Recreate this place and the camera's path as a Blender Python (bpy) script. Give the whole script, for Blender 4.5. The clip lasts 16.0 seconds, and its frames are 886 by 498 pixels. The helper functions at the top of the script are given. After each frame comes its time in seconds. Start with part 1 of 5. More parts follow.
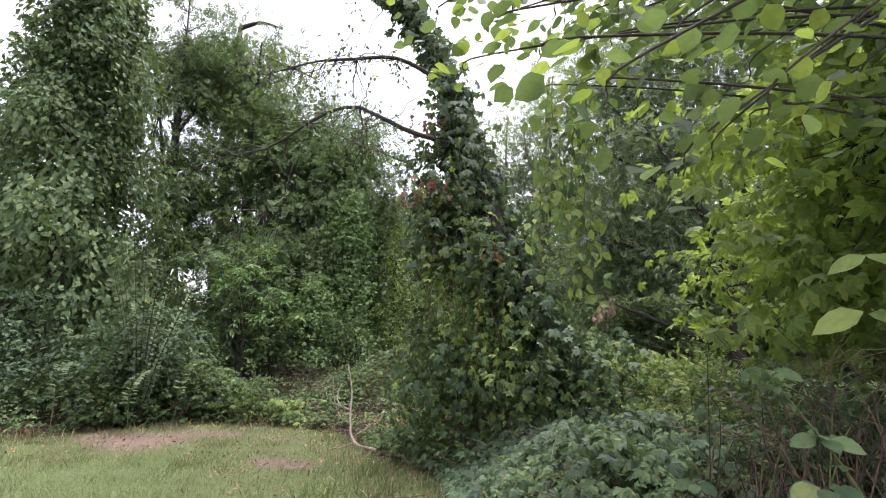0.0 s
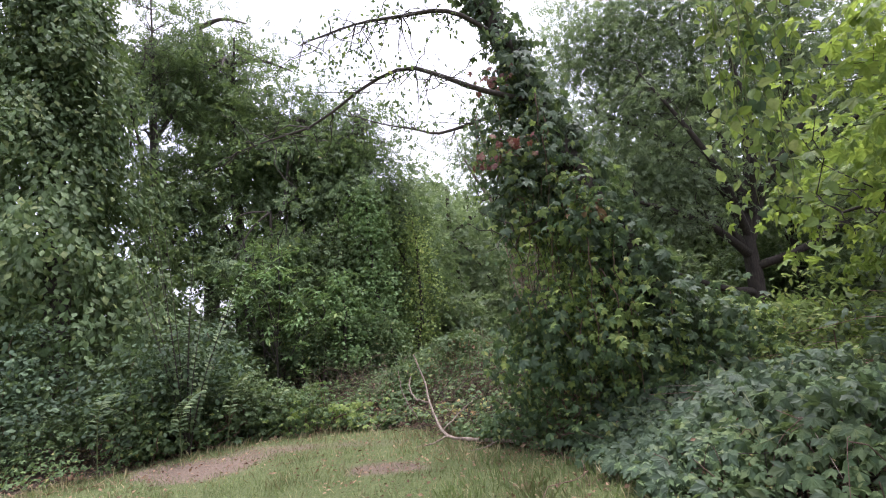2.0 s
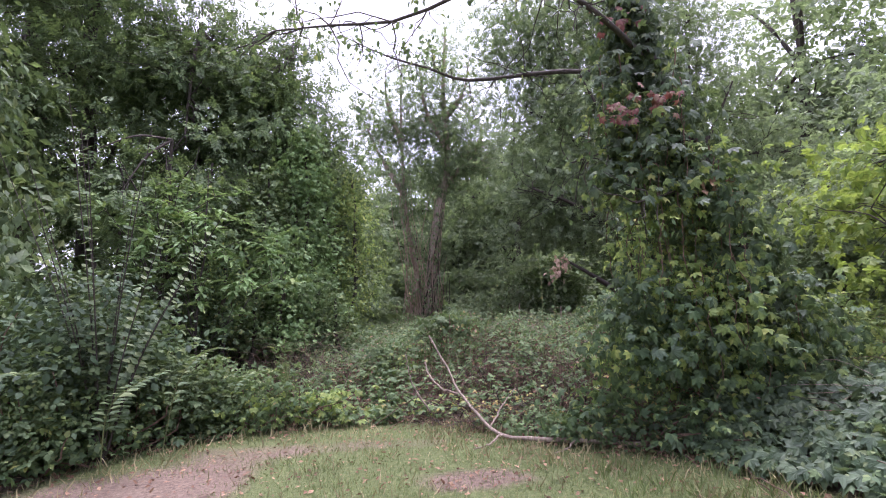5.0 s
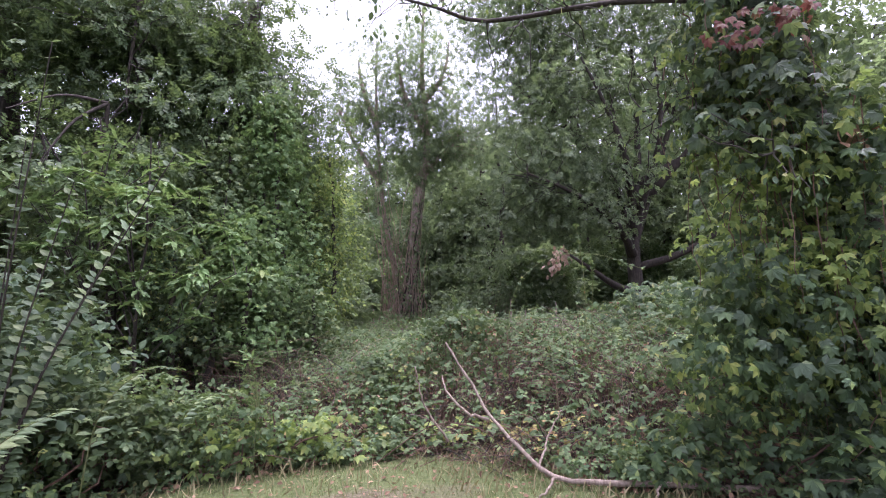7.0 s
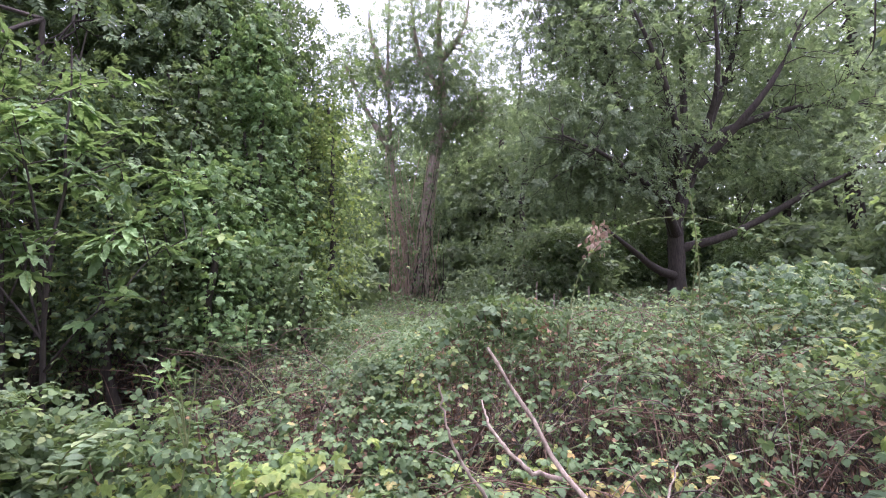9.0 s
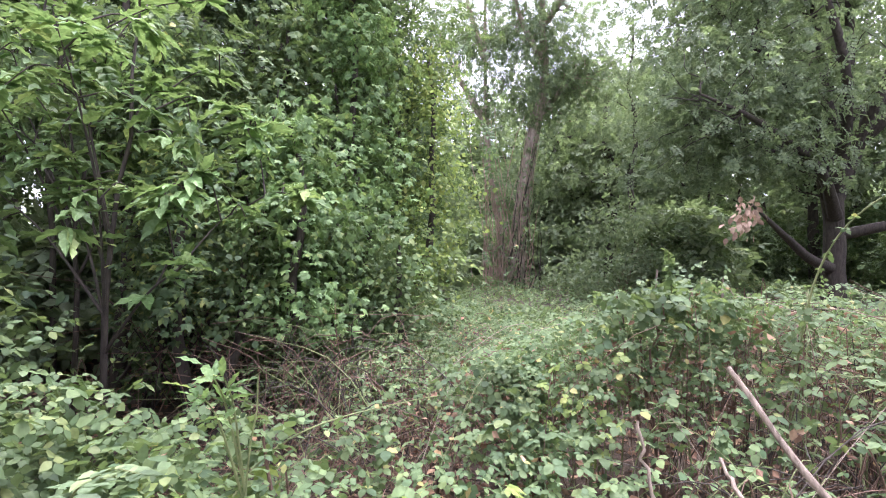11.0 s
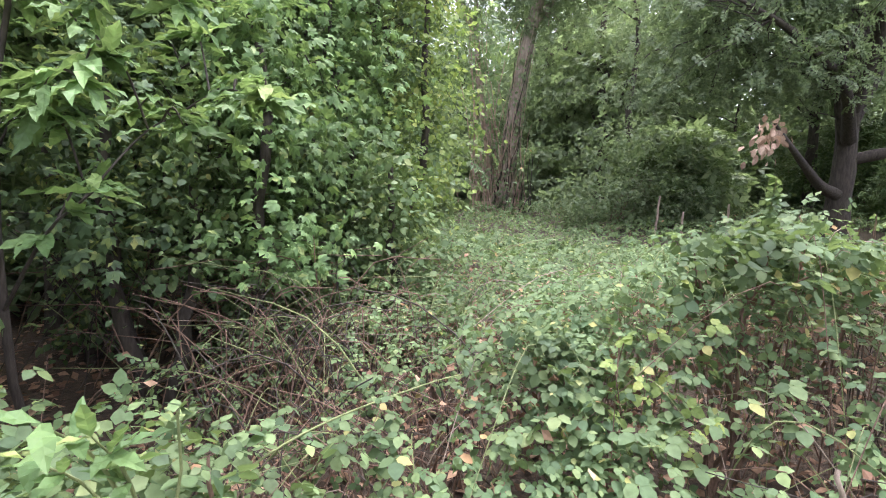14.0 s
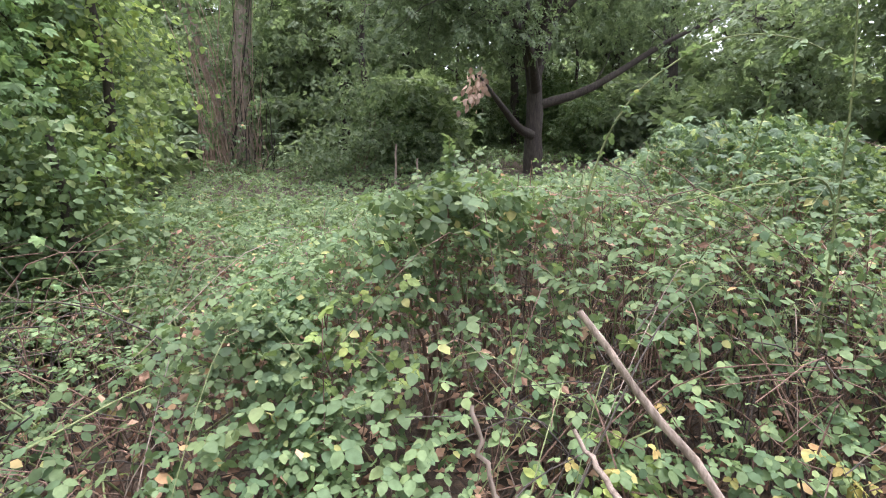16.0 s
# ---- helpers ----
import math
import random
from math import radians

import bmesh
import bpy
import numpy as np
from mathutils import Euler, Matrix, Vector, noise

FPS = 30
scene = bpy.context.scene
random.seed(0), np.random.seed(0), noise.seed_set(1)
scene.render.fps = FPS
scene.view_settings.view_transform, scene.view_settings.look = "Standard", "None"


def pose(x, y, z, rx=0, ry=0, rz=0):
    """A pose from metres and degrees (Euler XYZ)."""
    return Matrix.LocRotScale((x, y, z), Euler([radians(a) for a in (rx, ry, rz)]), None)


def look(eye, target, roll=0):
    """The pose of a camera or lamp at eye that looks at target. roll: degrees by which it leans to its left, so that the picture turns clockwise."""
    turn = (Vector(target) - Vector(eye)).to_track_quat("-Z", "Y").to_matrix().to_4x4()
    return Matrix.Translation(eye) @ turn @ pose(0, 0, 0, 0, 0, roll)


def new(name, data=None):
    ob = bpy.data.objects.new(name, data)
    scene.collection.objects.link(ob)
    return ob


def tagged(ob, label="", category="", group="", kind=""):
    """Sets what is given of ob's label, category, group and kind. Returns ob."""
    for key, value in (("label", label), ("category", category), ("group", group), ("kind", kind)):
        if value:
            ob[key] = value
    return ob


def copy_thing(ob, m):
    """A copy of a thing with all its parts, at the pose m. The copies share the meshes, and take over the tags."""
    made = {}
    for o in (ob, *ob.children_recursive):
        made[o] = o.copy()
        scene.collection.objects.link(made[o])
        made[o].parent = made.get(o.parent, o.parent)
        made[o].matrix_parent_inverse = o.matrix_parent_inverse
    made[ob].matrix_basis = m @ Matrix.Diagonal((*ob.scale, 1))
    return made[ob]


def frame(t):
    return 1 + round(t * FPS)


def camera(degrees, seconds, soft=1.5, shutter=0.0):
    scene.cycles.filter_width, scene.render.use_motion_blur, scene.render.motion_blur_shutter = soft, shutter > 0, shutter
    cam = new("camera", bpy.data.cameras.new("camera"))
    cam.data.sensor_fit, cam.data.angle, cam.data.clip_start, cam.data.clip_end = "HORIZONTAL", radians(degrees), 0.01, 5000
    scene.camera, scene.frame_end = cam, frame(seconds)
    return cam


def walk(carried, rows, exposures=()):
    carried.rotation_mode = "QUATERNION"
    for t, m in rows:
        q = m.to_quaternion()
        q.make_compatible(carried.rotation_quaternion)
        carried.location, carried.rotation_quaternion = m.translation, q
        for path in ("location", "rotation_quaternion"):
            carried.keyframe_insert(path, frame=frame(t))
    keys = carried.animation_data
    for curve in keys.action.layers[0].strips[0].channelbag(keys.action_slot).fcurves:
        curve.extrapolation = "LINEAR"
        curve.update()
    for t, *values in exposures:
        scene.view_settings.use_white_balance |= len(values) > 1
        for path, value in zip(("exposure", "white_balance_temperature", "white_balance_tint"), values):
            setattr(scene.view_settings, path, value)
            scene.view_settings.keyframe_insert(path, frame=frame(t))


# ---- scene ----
cam = camera(83.8, 16.0, soft=1.05)
PATH = [
    (0, (3.024, 0.442, 1.402), (2.314, 2.278, 1.757), 1.0),
    (0.5, (2.938, 0.516, 1.353), (2.255, 2.372, 1.648), 2.8),
    (1, (2.625, 0.486, 1.308), (1.864, 2.319, 1.552), 2.7),
    (1.5, (2.166, 0.431, 1.322), (1.408, 2.256, 1.627), -3.1),
    (2, (1.644, 0.514, 1.314), (1.049, 2.397, 1.628), -6.6),
    (2.5, (1.108, 0.505, 1.331), (0.628, 2.419, 1.658), -5.9),
    (3, (0.577, 0.61, 1.384), (0.078, 2.529, 1.639), -3.5),
    (3.5, (0.04, 0.732, 1.433), (-0.042, 2.725, 1.58), -3.8),
    (3.7, (-0.2, 0.746, 1.444), (-0.267, 2.734, 1.652), -4.7),
    (5.8, (-1.291, 1.737, 1.353), (-1.137, 3.72, 1.565), -0.6),
    (6, (-1.364, 1.854, 1.355), (-1.204, 3.837, 1.559), -0.7),
    (6.5, (-1.524, 2.192, 1.387), (-1.338, 4.173, 1.587), -2.3),
    (7, (-1.49, 2.615, 1.395), (-1.277, 4.594, 1.589), -2.6),
    (7.5, (-1.472, 3.099, 1.377), (-1.207, 5.064, 1.632), -3.4),
    (8, (-1.421, 3.547, 1.398), (-1.104, 5.505, 1.65), -3.7),
    (8.5, (-1.396, 3.917, 1.406), (-1.186, 5.9, 1.554), -2.3),
    (9, (-1.513, 4.258, 1.391), (-1.339, 6.247, 1.509), -1.3),
    (9.5, (-1.571, 4.508, 1.386), (-1.525, 6.505, 1.471), -0.5),
    (9.7, (-1.611, 4.622, 1.371), (-1.649, 6.62, 1.436), 0.5),
    (11.8, (-2.07, 5.745, 1.32), (-2.367, 7.722, 1.384), -0.2),
    (12, (-2.152, 5.836, 1.325), (-2.534, 7.799, 1.335), 0.7),
    (12.5, (-2.257, 5.979, 1.31), (-2.722, 7.916, 1.125), 3.1),
    (13, (-2.274, 6.002, 1.317), (-2.882, 7.894, 1.095), 4.2),
    (13.5, (-2.196, 6.033, 1.328), (-2.723, 7.948, 1.087), 2.2),
    (14, (-2.082, 6.129, 1.353), (-2.149, 8.113, 1.106), 0.8),
    (14.5, (-1.997, 6.172, 1.42), (-1.667, 8.119, 1.11), 1.3),
    (15, (-1.922, 6.179, 1.459), (-1.406, 8.076, 1.094), 0.6),
    (15.5, (-1.855, 6.178, 1.442), (-1.147, 8.001, 1.022), -0.3),
    (16, (-1.801, 6.167, 1.423), (-0.976, 7.931, 0.969), -2.1),
]
EXPOSURES = [(0, 1.74, 6300, 19), (0.5, 1.98, 6300, 19), (1, 2.02, 6280, 19), (2, 1.65, 6100, 23), (3, 1.6, 5950, 29), (3.5, 1.82, 5920, 32), (7, 1.92, 5850, 36), (8.5, 2.15, 5820, 36), (9.5, 2.45, 5850, 35), (12, 2.75, 6080, 24), (13.5, 2.72, 6140, 21), (14.5, 2.62, 6140, 21), (16, 2.48, 6140, 20)]
walk(cam, [(t, look(e, g, r)) for t, e, g, r in PATH], EXPOSURES)

# ---- world and sun ----
world = bpy.data.worlds.new("overcast_sky")
scene.world = world
world.use_nodes = True
wn, wl = world.node_tree.nodes, world.node_tree.links
sky = wn.new("ShaderNodeTexSky")
sky.sky_type = "NISHITA"
sky.sun_disc = False
sky.sun_elevation = radians(81)
sky.sun_rotation = radians(51)
sky.air_density, sky.dust_density, sky.ozone_density = 1.0, 4.0, 1.0
soften = wn.new("ShaderNodeHueSaturation")
soften.inputs["Saturation"].default_value = 0.22
wl.new(sky.outputs[0], soften.inputs["Color"])
cloud = wn.new("ShaderNodeTexNoise")
cloud.inputs["Scale"].default_value = 2.2
cloud.inputs["Detail"].default_value = 5.0
cramp = wn.new("ShaderNodeValToRGB")
cramp.color_ramp.elements[0].position, cramp.color_ramp.elements[0].color = 0.35, (0.80, 0.83, 0.90, 1)
cramp.color_ramp.elements[1].position, cramp.color_ramp.elements[1].color = 0.65, (1.15, 1.14, 1.13, 1)
wl.new(cloud.outputs["Fac"], cramp.inputs["Fac"])
cmul = wn.new("ShaderNodeMixRGB")
cmul.blend_type = "MULTIPLY"
cmul.inputs["Fac"].default_value = 1.0
wl.new(soften.outputs[0], cmul.inputs[1])
wl.new(cramp.outputs[0], cmul.inputs[2])
bg = wn["Background"]
bg.inputs["Strength"].default_value = 0.15
wl.new(cmul.outputs[0], bg.inputs["Color"])
sun = new("sun", bpy.data.lights.new("sun", "SUN"))
sun.data.energy, sun.data.angle, sun.data.color = 0.9, radians(35), (1.0, 0.96, 0.9)
sun.matrix_world = look((2.5, 2, 20), (0, 0, 0))

# ---- materials ----


def node_mat(name):
    m = bpy.data.materials.new(name)
    m.use_nodes = True
    return m, m.node_tree.nodes, m.node_tree.links, m.node_tree.nodes["Principled BSDF"]


def ramp_of(n, stops):
    r = n.new("ShaderNodeValToRGB")
    e = r.color_ramp.elements
    while len(e) < len(stops):
        e.new(0.5)
    for k, (p, c) in zip(e, stops):
        k.position, k.color = p, (*c, 1)
    return r


def leaf_mat(name, stops, glow=0.28, rough=0.62, spec=0.3, through_colour=(0.30, 0.42, 0.10)):
    """A leaf: colour varied leaf by leaf, blotches at a larger scale, light coming through the blade."""
    m, n, l, p = node_mat(name)
    geo, info = n.new("ShaderNodeNewGeometry"), n.new("ShaderNodeObjectInfo")
    add = n.new("ShaderNodeMath")
    add.operation = "ADD"
    l.new(geo.outputs["Random Per Island"], add.inputs[0])
    l.new(info.outputs["Random"], add.inputs[1])
    fr = n.new("ShaderNodeMath")
    fr.operation = "FRACT"
    l.new(add.outputs[0], fr.inputs[0])
    r = ramp_of(n, stops)
    l.new(fr.outputs[0], r.inputs["Fac"])
    big = n.new("ShaderNodeTexNoise")
    big.inputs["Scale"].default_value, big.inputs["Detail"].default_value = 1.7, 3.0
    l.new(geo.outputs["Position"], big.inputs["Vector"])
    fine = n.new("ShaderNodeTexNoise")
    fine.inputs["Scale"].default_value, fine.inputs["Detail"].default_value = 45.0, 3.0
    l.new(geo.outputs["Position"], fine.inputs["Vector"])
    br = n.new("ShaderNodeMapRange")
    br.inputs[1].default_value, br.inputs[2].default_value, br.inputs[3].default_value, br.inputs[4].default_value = 0.3, 0.7, 0.62, 1.42
    l.new(big.outputs["Fac"], br.inputs[0])
    fr2 = n.new("ShaderNodeMapRange")
    fr2.inputs[1].default_value, fr2.inputs[2].default_value, fr2.inputs[3].default_value, fr2.inputs[4].default_value = 0.3, 0.7, 0.8, 1.2
    l.new(fine.outputs["Fac"], fr2.inputs[0])
    mul = n.new("ShaderNodeMath")
    mul.operation = "MULTIPLY"
    l.new(br.outputs[0], mul.inputs[0])
    l.new(fr2.outputs[0], mul.inputs[1])
    hsv = n.new("ShaderNodeHueSaturation")
    hsv.inputs["Saturation"].default_value = 0.84
    l.new(r.outputs[0], hsv.inputs["Color"])
    l.new(mul.outputs[0], hsv.inputs["Value"])
    l.new(hsv.outputs[0], p.inputs["Base Color"])
    p.inputs["Roughness"].default_value = rough
    p.inputs["Specular IOR Level"].default_value = spec
    bump = n.new("ShaderNodeBump")
    bump.inputs["Strength"].default_value, bump.inputs["Distance"].default_value = 0.35, 0.004
    l.new(fine.outputs["Fac"], bump.inputs["Height"])
    l.new(bump.outputs[0], p.inputs["Normal"])
    tr = n.new("ShaderNodeBsdfTranslucent")
    tint = n.new("ShaderNodeMixRGB")
    tint.inputs["Fac"].default_value = 0.45
    tint.inputs[2].default_value = (*through_colour, 1)
    l.new(hsv.outputs[0], tint.inputs[1])
    l.new(tint.outputs[0], tr.inputs["Color"])
    mix = n.new("ShaderNodeMixShader")
    mix.inputs[0].default_value = glow
    l.new(p.outputs[0], mix.inputs[1])
    l.new(tr.outputs[0], mix.inputs[2])
    l.new(mix.outputs[0], n["Material Output"].inputs["Surface"])
    return m


def bark_mat(name, dark, light, scale=9.0, moss=None):
    m, n, l, p = node_mat(name)
    geo = n.new("ShaderNodeNewGeometry")
    mp = n.new("ShaderNodeMapping")
    mp.inputs["Scale"].default_value = (1, 1, 0.22)
    l.new(geo.outputs["Position"], mp.inputs["Vector"])
    a = n.new("ShaderNodeTexNoise")
    a.inputs["Scale"].default_value, a.inputs["Detail"].default_value, a.inputs["Roughness"].default_value = scale * 3, 6.0, 0.65
    l.new(mp.outputs[0], a.inputs["Vector"])
    r = ramp_of(n, [(0.3, dark), (0.7, light)])
    l.new(a.outputs["Fac"], r.inputs["Fac"])
    out = r.outputs[0]
    if moss:
        b = n.new("ShaderNodeTexNoise")
        b.inputs["Scale"].default_value, b.inputs["Detail"].default_value = 3.5, 4.0
        l.new(geo.outputs["Position"], b.inputs["Vector"])
        br = ramp_of(n, [(0.48, (0, 0, 0)), (0.62, (1, 1, 1))])
        l.new(b.outputs["Fac"], br.inputs["Fac"])
        mx = n.new("ShaderNodeMixRGB")
        l.new(br.outputs[0], mx.inputs["Fac"])
        l.new(out, mx.inputs[1])
        mx.inputs[2].default_value = (*moss, 1)
        out = mx.outputs[0]
    l.new(out, p.inputs["Base Color"])
    p.inputs["Roughness"].default_value = 0.9
    bump = n.new("ShaderNodeBump")
    bump.inputs["Strength"].default_value, bump.inputs["Distance"].default_value = 0.8, 0.02
    l.new(a.outputs["Fac"], bump.inputs["Height"])
    l.new(bump.outputs[0], p.inputs["Normal"])
    return m


def ground_mat():
    """Short lawn with worn bare earth; brown litter beyond it."""
    m, n, l, p = node_mat("lawn_and_earth")
    geo = n.new("ShaderNodeNewGeometry")
    big = n.new("ShaderNodeTexNoise")
    big.inputs["Scale"].default_value, big.inputs["Detail"].default_value, big.inputs["Roughness"].default_value = 0.8, 6.0, 0.6
    l.new(geo.outputs["Position"], big.inputs["Vector"])
    fine = n.new("ShaderNodeTexNoise")
    fine.inputs["Scale"].default_value, fine.inputs["Detail"].default_value, fine.inputs["Roughness"].default_value = 28.0, 7.0, 0.7
    l.new(geo.outputs["Position"], fine.inputs["Vector"])
    grass = ramp_of(n, [(0.30, (0.045, 0.062, 0.018)), (0.5, (0.088, 0.115, 0.034)), (0.72, (0.16, 0.155, 0.065))])
    l.new(fine.outputs["Fac"], grass.inputs["Fac"])
    earth = ramp_of(n, [(0.3, (0.075, 0.05, 0.034)), (0.5, (0.15, 0.108, 0.077)), (0.75, (0.25, 0.19, 0.14))])
    l.new(fine.outputs["Fac"], earth.inputs["Fac"])
    at = n.new("ShaderNodeAttribute")
    at.attribute_name = "worn"
    s = n.new("ShaderNodeMath")
    s.operation = "ADD"
    l.new(at.outputs["Fac"], s.inputs[0])
    k = n.new("ShaderNodeMath")
    k.operation = "MULTIPLY_ADD"
    l.new(big.outputs["Fac"], k.inputs[0])
    k.inputs[1].default_value, k.inputs[2].default_value = 1.1, -0.55
    l.new(k.outputs[0], s.inputs[1])
    edge = ramp_of(n, [(0.38, (0, 0, 0)), (0.62, (1, 1, 1))])
    l.new(s.outputs[0], edge.inputs["Fac"])
    mx = n.new("ShaderNodeMixRGB")
    l.new(edge.outputs[0], mx.inputs["Fac"])
    l.new(grass.outputs[0], mx.inputs[1])
    l.new(earth.outputs[0], mx.inputs[2])
    at2 = n.new("ShaderNodeAttribute")
    at2.attribute_name = "litter"
    dark = ramp_of(n, [(0.3, (0.022, 0.016, 0.011)), (0.55, (0.06, 0.04, 0.026)), (0.8, (0.13, 0.082, 0.05))])
    l.new(fine.outputs["Fac"], dark.inputs["Fac"])
    mx2 = n.new("ShaderNodeMixRGB")
    l.new(at2.outputs["Fac"], mx2.inputs["Fac"])
    l.new(mx.outputs[0], mx2.inputs[1])
    l.new(dark.outputs[0], mx2.inputs[2])
    l.new(mx2.outputs[0], p.inputs["Base Color"])
    p.inputs["Roughness"].default_value = 0.95
    bump = n.new("ShaderNodeBump")
    bump.inputs["Strength"].default_value, bump.inputs["Distance"].default_value = 0.7, 0.03
    l.new(fine.outputs["Fac"], bump.inputs["Height"])
    l.new(bump.outputs[0], p.inputs["Normal"])
    return m


M_GROUND = ground_mat()
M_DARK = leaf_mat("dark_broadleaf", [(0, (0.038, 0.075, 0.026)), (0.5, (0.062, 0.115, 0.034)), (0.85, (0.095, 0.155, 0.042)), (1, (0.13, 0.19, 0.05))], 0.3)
M_VINE = leaf_mat("vine_leaf", [(0, (0.045, 0.085, 0.028)), (0.5, (0.075, 0.13, 0.04)), (0.85, (0.11, 0.17, 0.05)), (1, (0.17, 0.21, 0.05))], 0.27)
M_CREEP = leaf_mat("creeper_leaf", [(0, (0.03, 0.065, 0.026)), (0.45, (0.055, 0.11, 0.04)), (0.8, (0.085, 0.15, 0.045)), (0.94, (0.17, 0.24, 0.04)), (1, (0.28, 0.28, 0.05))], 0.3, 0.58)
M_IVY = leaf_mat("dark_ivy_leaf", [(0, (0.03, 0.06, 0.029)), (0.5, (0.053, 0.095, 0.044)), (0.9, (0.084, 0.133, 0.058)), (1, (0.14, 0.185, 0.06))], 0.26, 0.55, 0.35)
# yellow-green copy of the creeper leaf, sunlight put into its base colour
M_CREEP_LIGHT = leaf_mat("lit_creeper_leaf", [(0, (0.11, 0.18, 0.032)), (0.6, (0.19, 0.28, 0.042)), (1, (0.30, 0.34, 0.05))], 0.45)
M_BRAM = leaf_mat("bramble_leaf", [(0, (0.047, 0.095, 0.038)), (0.45, (0.082, 0.138, 0.048)), (0.88, (0.12, 0.185, 0.06)), (0.975, (0.155, 0.21, 0.062)), (0.992, (0.30, 0.29, 0.07)), (1, (0.28, 0.13, 0.05))], 0.32, 0.65, 0.25)
M_BRIGHT = leaf_mat("sunlit_maple_leaf", [(0, (0.09, 0.16, 0.025)), (0.5, (0.15, 0.245, 0.034)), (1, (0.26, 0.335, 0.045))], 0.5, 0.5, 0.35, (0.42, 0.54, 0.06))
M_CHEST = leaf_mat("chestnut_leaf", [(0, (0.055, 0.12, 0.03)), (0.5, (0.09, 0.18, 0.045)), (0.9, (0.14, 0.25, 0.06)), (1, (0.22, 0.28, 0.06))], 0.34, 0.58, 0.3)
M_HAZEL = leaf_mat("hazel_leaf", [(0, (0.035, 0.068, 0.026)), (0.6, (0.06, 0.105, 0.034)), (1, (0.11, 0.17, 0.045))], 0.42, 0.5, 0.35)
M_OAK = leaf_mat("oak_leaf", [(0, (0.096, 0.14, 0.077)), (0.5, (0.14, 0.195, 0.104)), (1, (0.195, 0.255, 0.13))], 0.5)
# border shrub leaf, darkened: shade of the deep gaps put into the colour
M_SHADE_LEAF = leaf_mat("shade_darkened_leaf", [(0, (0.024, 0.05, 0.024)), (0.5, (0.042, 0.082, 0.036)), (0.9, (0.07, 0.12, 0.05)), (1, (0.11, 0.16, 0.055))], 0.18, 0.6, 0.25)
M_ELM = leaf_mat("elm_leaf", [(0, (0.055, 0.095, 0.042)), (0.6, (0.09, 0.145, 0.058)), (1, (0.15, 0.20, 0.07))], 0.26)
M_RED = leaf_mat("reddened_leaf", [(0, (0.13, 0.04, 0.035)), (0.6, (0.22, 0.08, 0.065)), (1, (0.22, 0.16, 0.06))], 0.3, 0.5, 0.4, (0.5, 0.1, 0.05))
M_DEAD = leaf_mat("dry_leaf", [(0, (0.10, 0.05, 0.028)), (0.6, (0.22, 0.12, 0.065)), (1, (0.36, 0.22, 0.12))], 0.15, 0.8, 0.2, (0.4, 0.2, 0.1))
M_TAN = leaf_mat("tan_dry_leaf", [(0, (0.20, 0.125, 0.08)), (0.6, (0.34, 0.23, 0.155)), (1, (0.46, 0.33, 0.23))], 0.2, 0.8, 0.2, (0.45, 0.28, 0.16))
M_YELLOW = leaf_mat("yellowed_leaf", [(0, (0.20, 0.20, 0.04)), (0.6, (0.32, 0.27, 0.05)), (1, (0.33, 0.17, 0.05))], 0.35, 0.55, 0.3, (0.5, 0.4, 0.05))
M_STRAW = leaf_mat("straw_grass", [(0, (0.16, 0.15, 0.06)), (0.6, (0.26, 0.23, 0.10)), (1, (0.36, 0.30, 0.15))], 0.2, 0.7, 0.2, (0.4, 0.35, 0.1))
M_GRASS = leaf_mat("grass_blade", [(0, (0.075, 0.115, 0.026)), (0.5, (0.125, 0.175, 0.042)), (0.9, (0.18, 0.215, 0.06)), (1, (0.33, 0.28, 0.13))], 0.3, 0.5, 0.4)
M_BARK = bark_mat("dark_bark", (0.022, 0.018, 0.014), (0.075, 0.06, 0.047))
M_BARK_PALE = bark_mat("ivy_scarred_bark", (0.15, 0.115, 0.09), (0.40, 0.33, 0.26), 7.0, (0.10, 0.12, 0.055))
M_TWIG = bark_mat("brown_twig", (0.07, 0.042, 0.03), (0.21, 0.13, 0.09), 14.0)
M_LOG = bark_mat("weathered_grey_branch", (0.13, 0.098, 0.075), (0.36, 0.285, 0.225), 12.0)
M_DRYIVY = bark_mat("dry_ivy_stem", (0.19, 0.13, 0.095), (0.44, 0.33, 0.25), 10.0)
M_CANE = bark_mat("green_cane", (0.10, 0.13, 0.05), (0.20, 0.22, 0.09), 14.0)

# ---- geometry tools ----
rng = np.random.default_rng(7)


def mesh_from(name, V, T, mat, smooth=True):
    """A mesh from an (n, 3) array of points and an (m, k) array of faces."""
    V, T = np.asarray(V, np.float32), np.asarray(T, np.int32)
    me = bpy.data.meshes.new(name)
    me.vertices.add(len(V))
    me.vertices.foreach_set("co", V.ravel())
    me.loops.add(T.size)
    me.loops.foreach_set("vertex_index", T.ravel())
    me.polygons.add(len(T))
    me.polygons.foreach_set("loop_start", np.arange(0, T.size, T.shape[1], dtype=np.int32))
    me.polygons.foreach_set("use_smooth", np.full(len(T), smooth))
    me.update(calc_edges=True)
    me.materials.append(mat)
    return me


def part(name, me, parent, label=""):
    ob = new(name, me)
    ob.parent = parent
    return tagged(ob, label)


def thing(name, at, label, category, group="", kind=""):
    ob = new(name)
    ob.location = at
    ob.empty_display_size = 0.2
    return tagged(ob, label, category, group, kind)


def unit(a):
    return a / np.maximum(np.linalg.norm(a, axis=-1, keepdims=True), 1e-9)


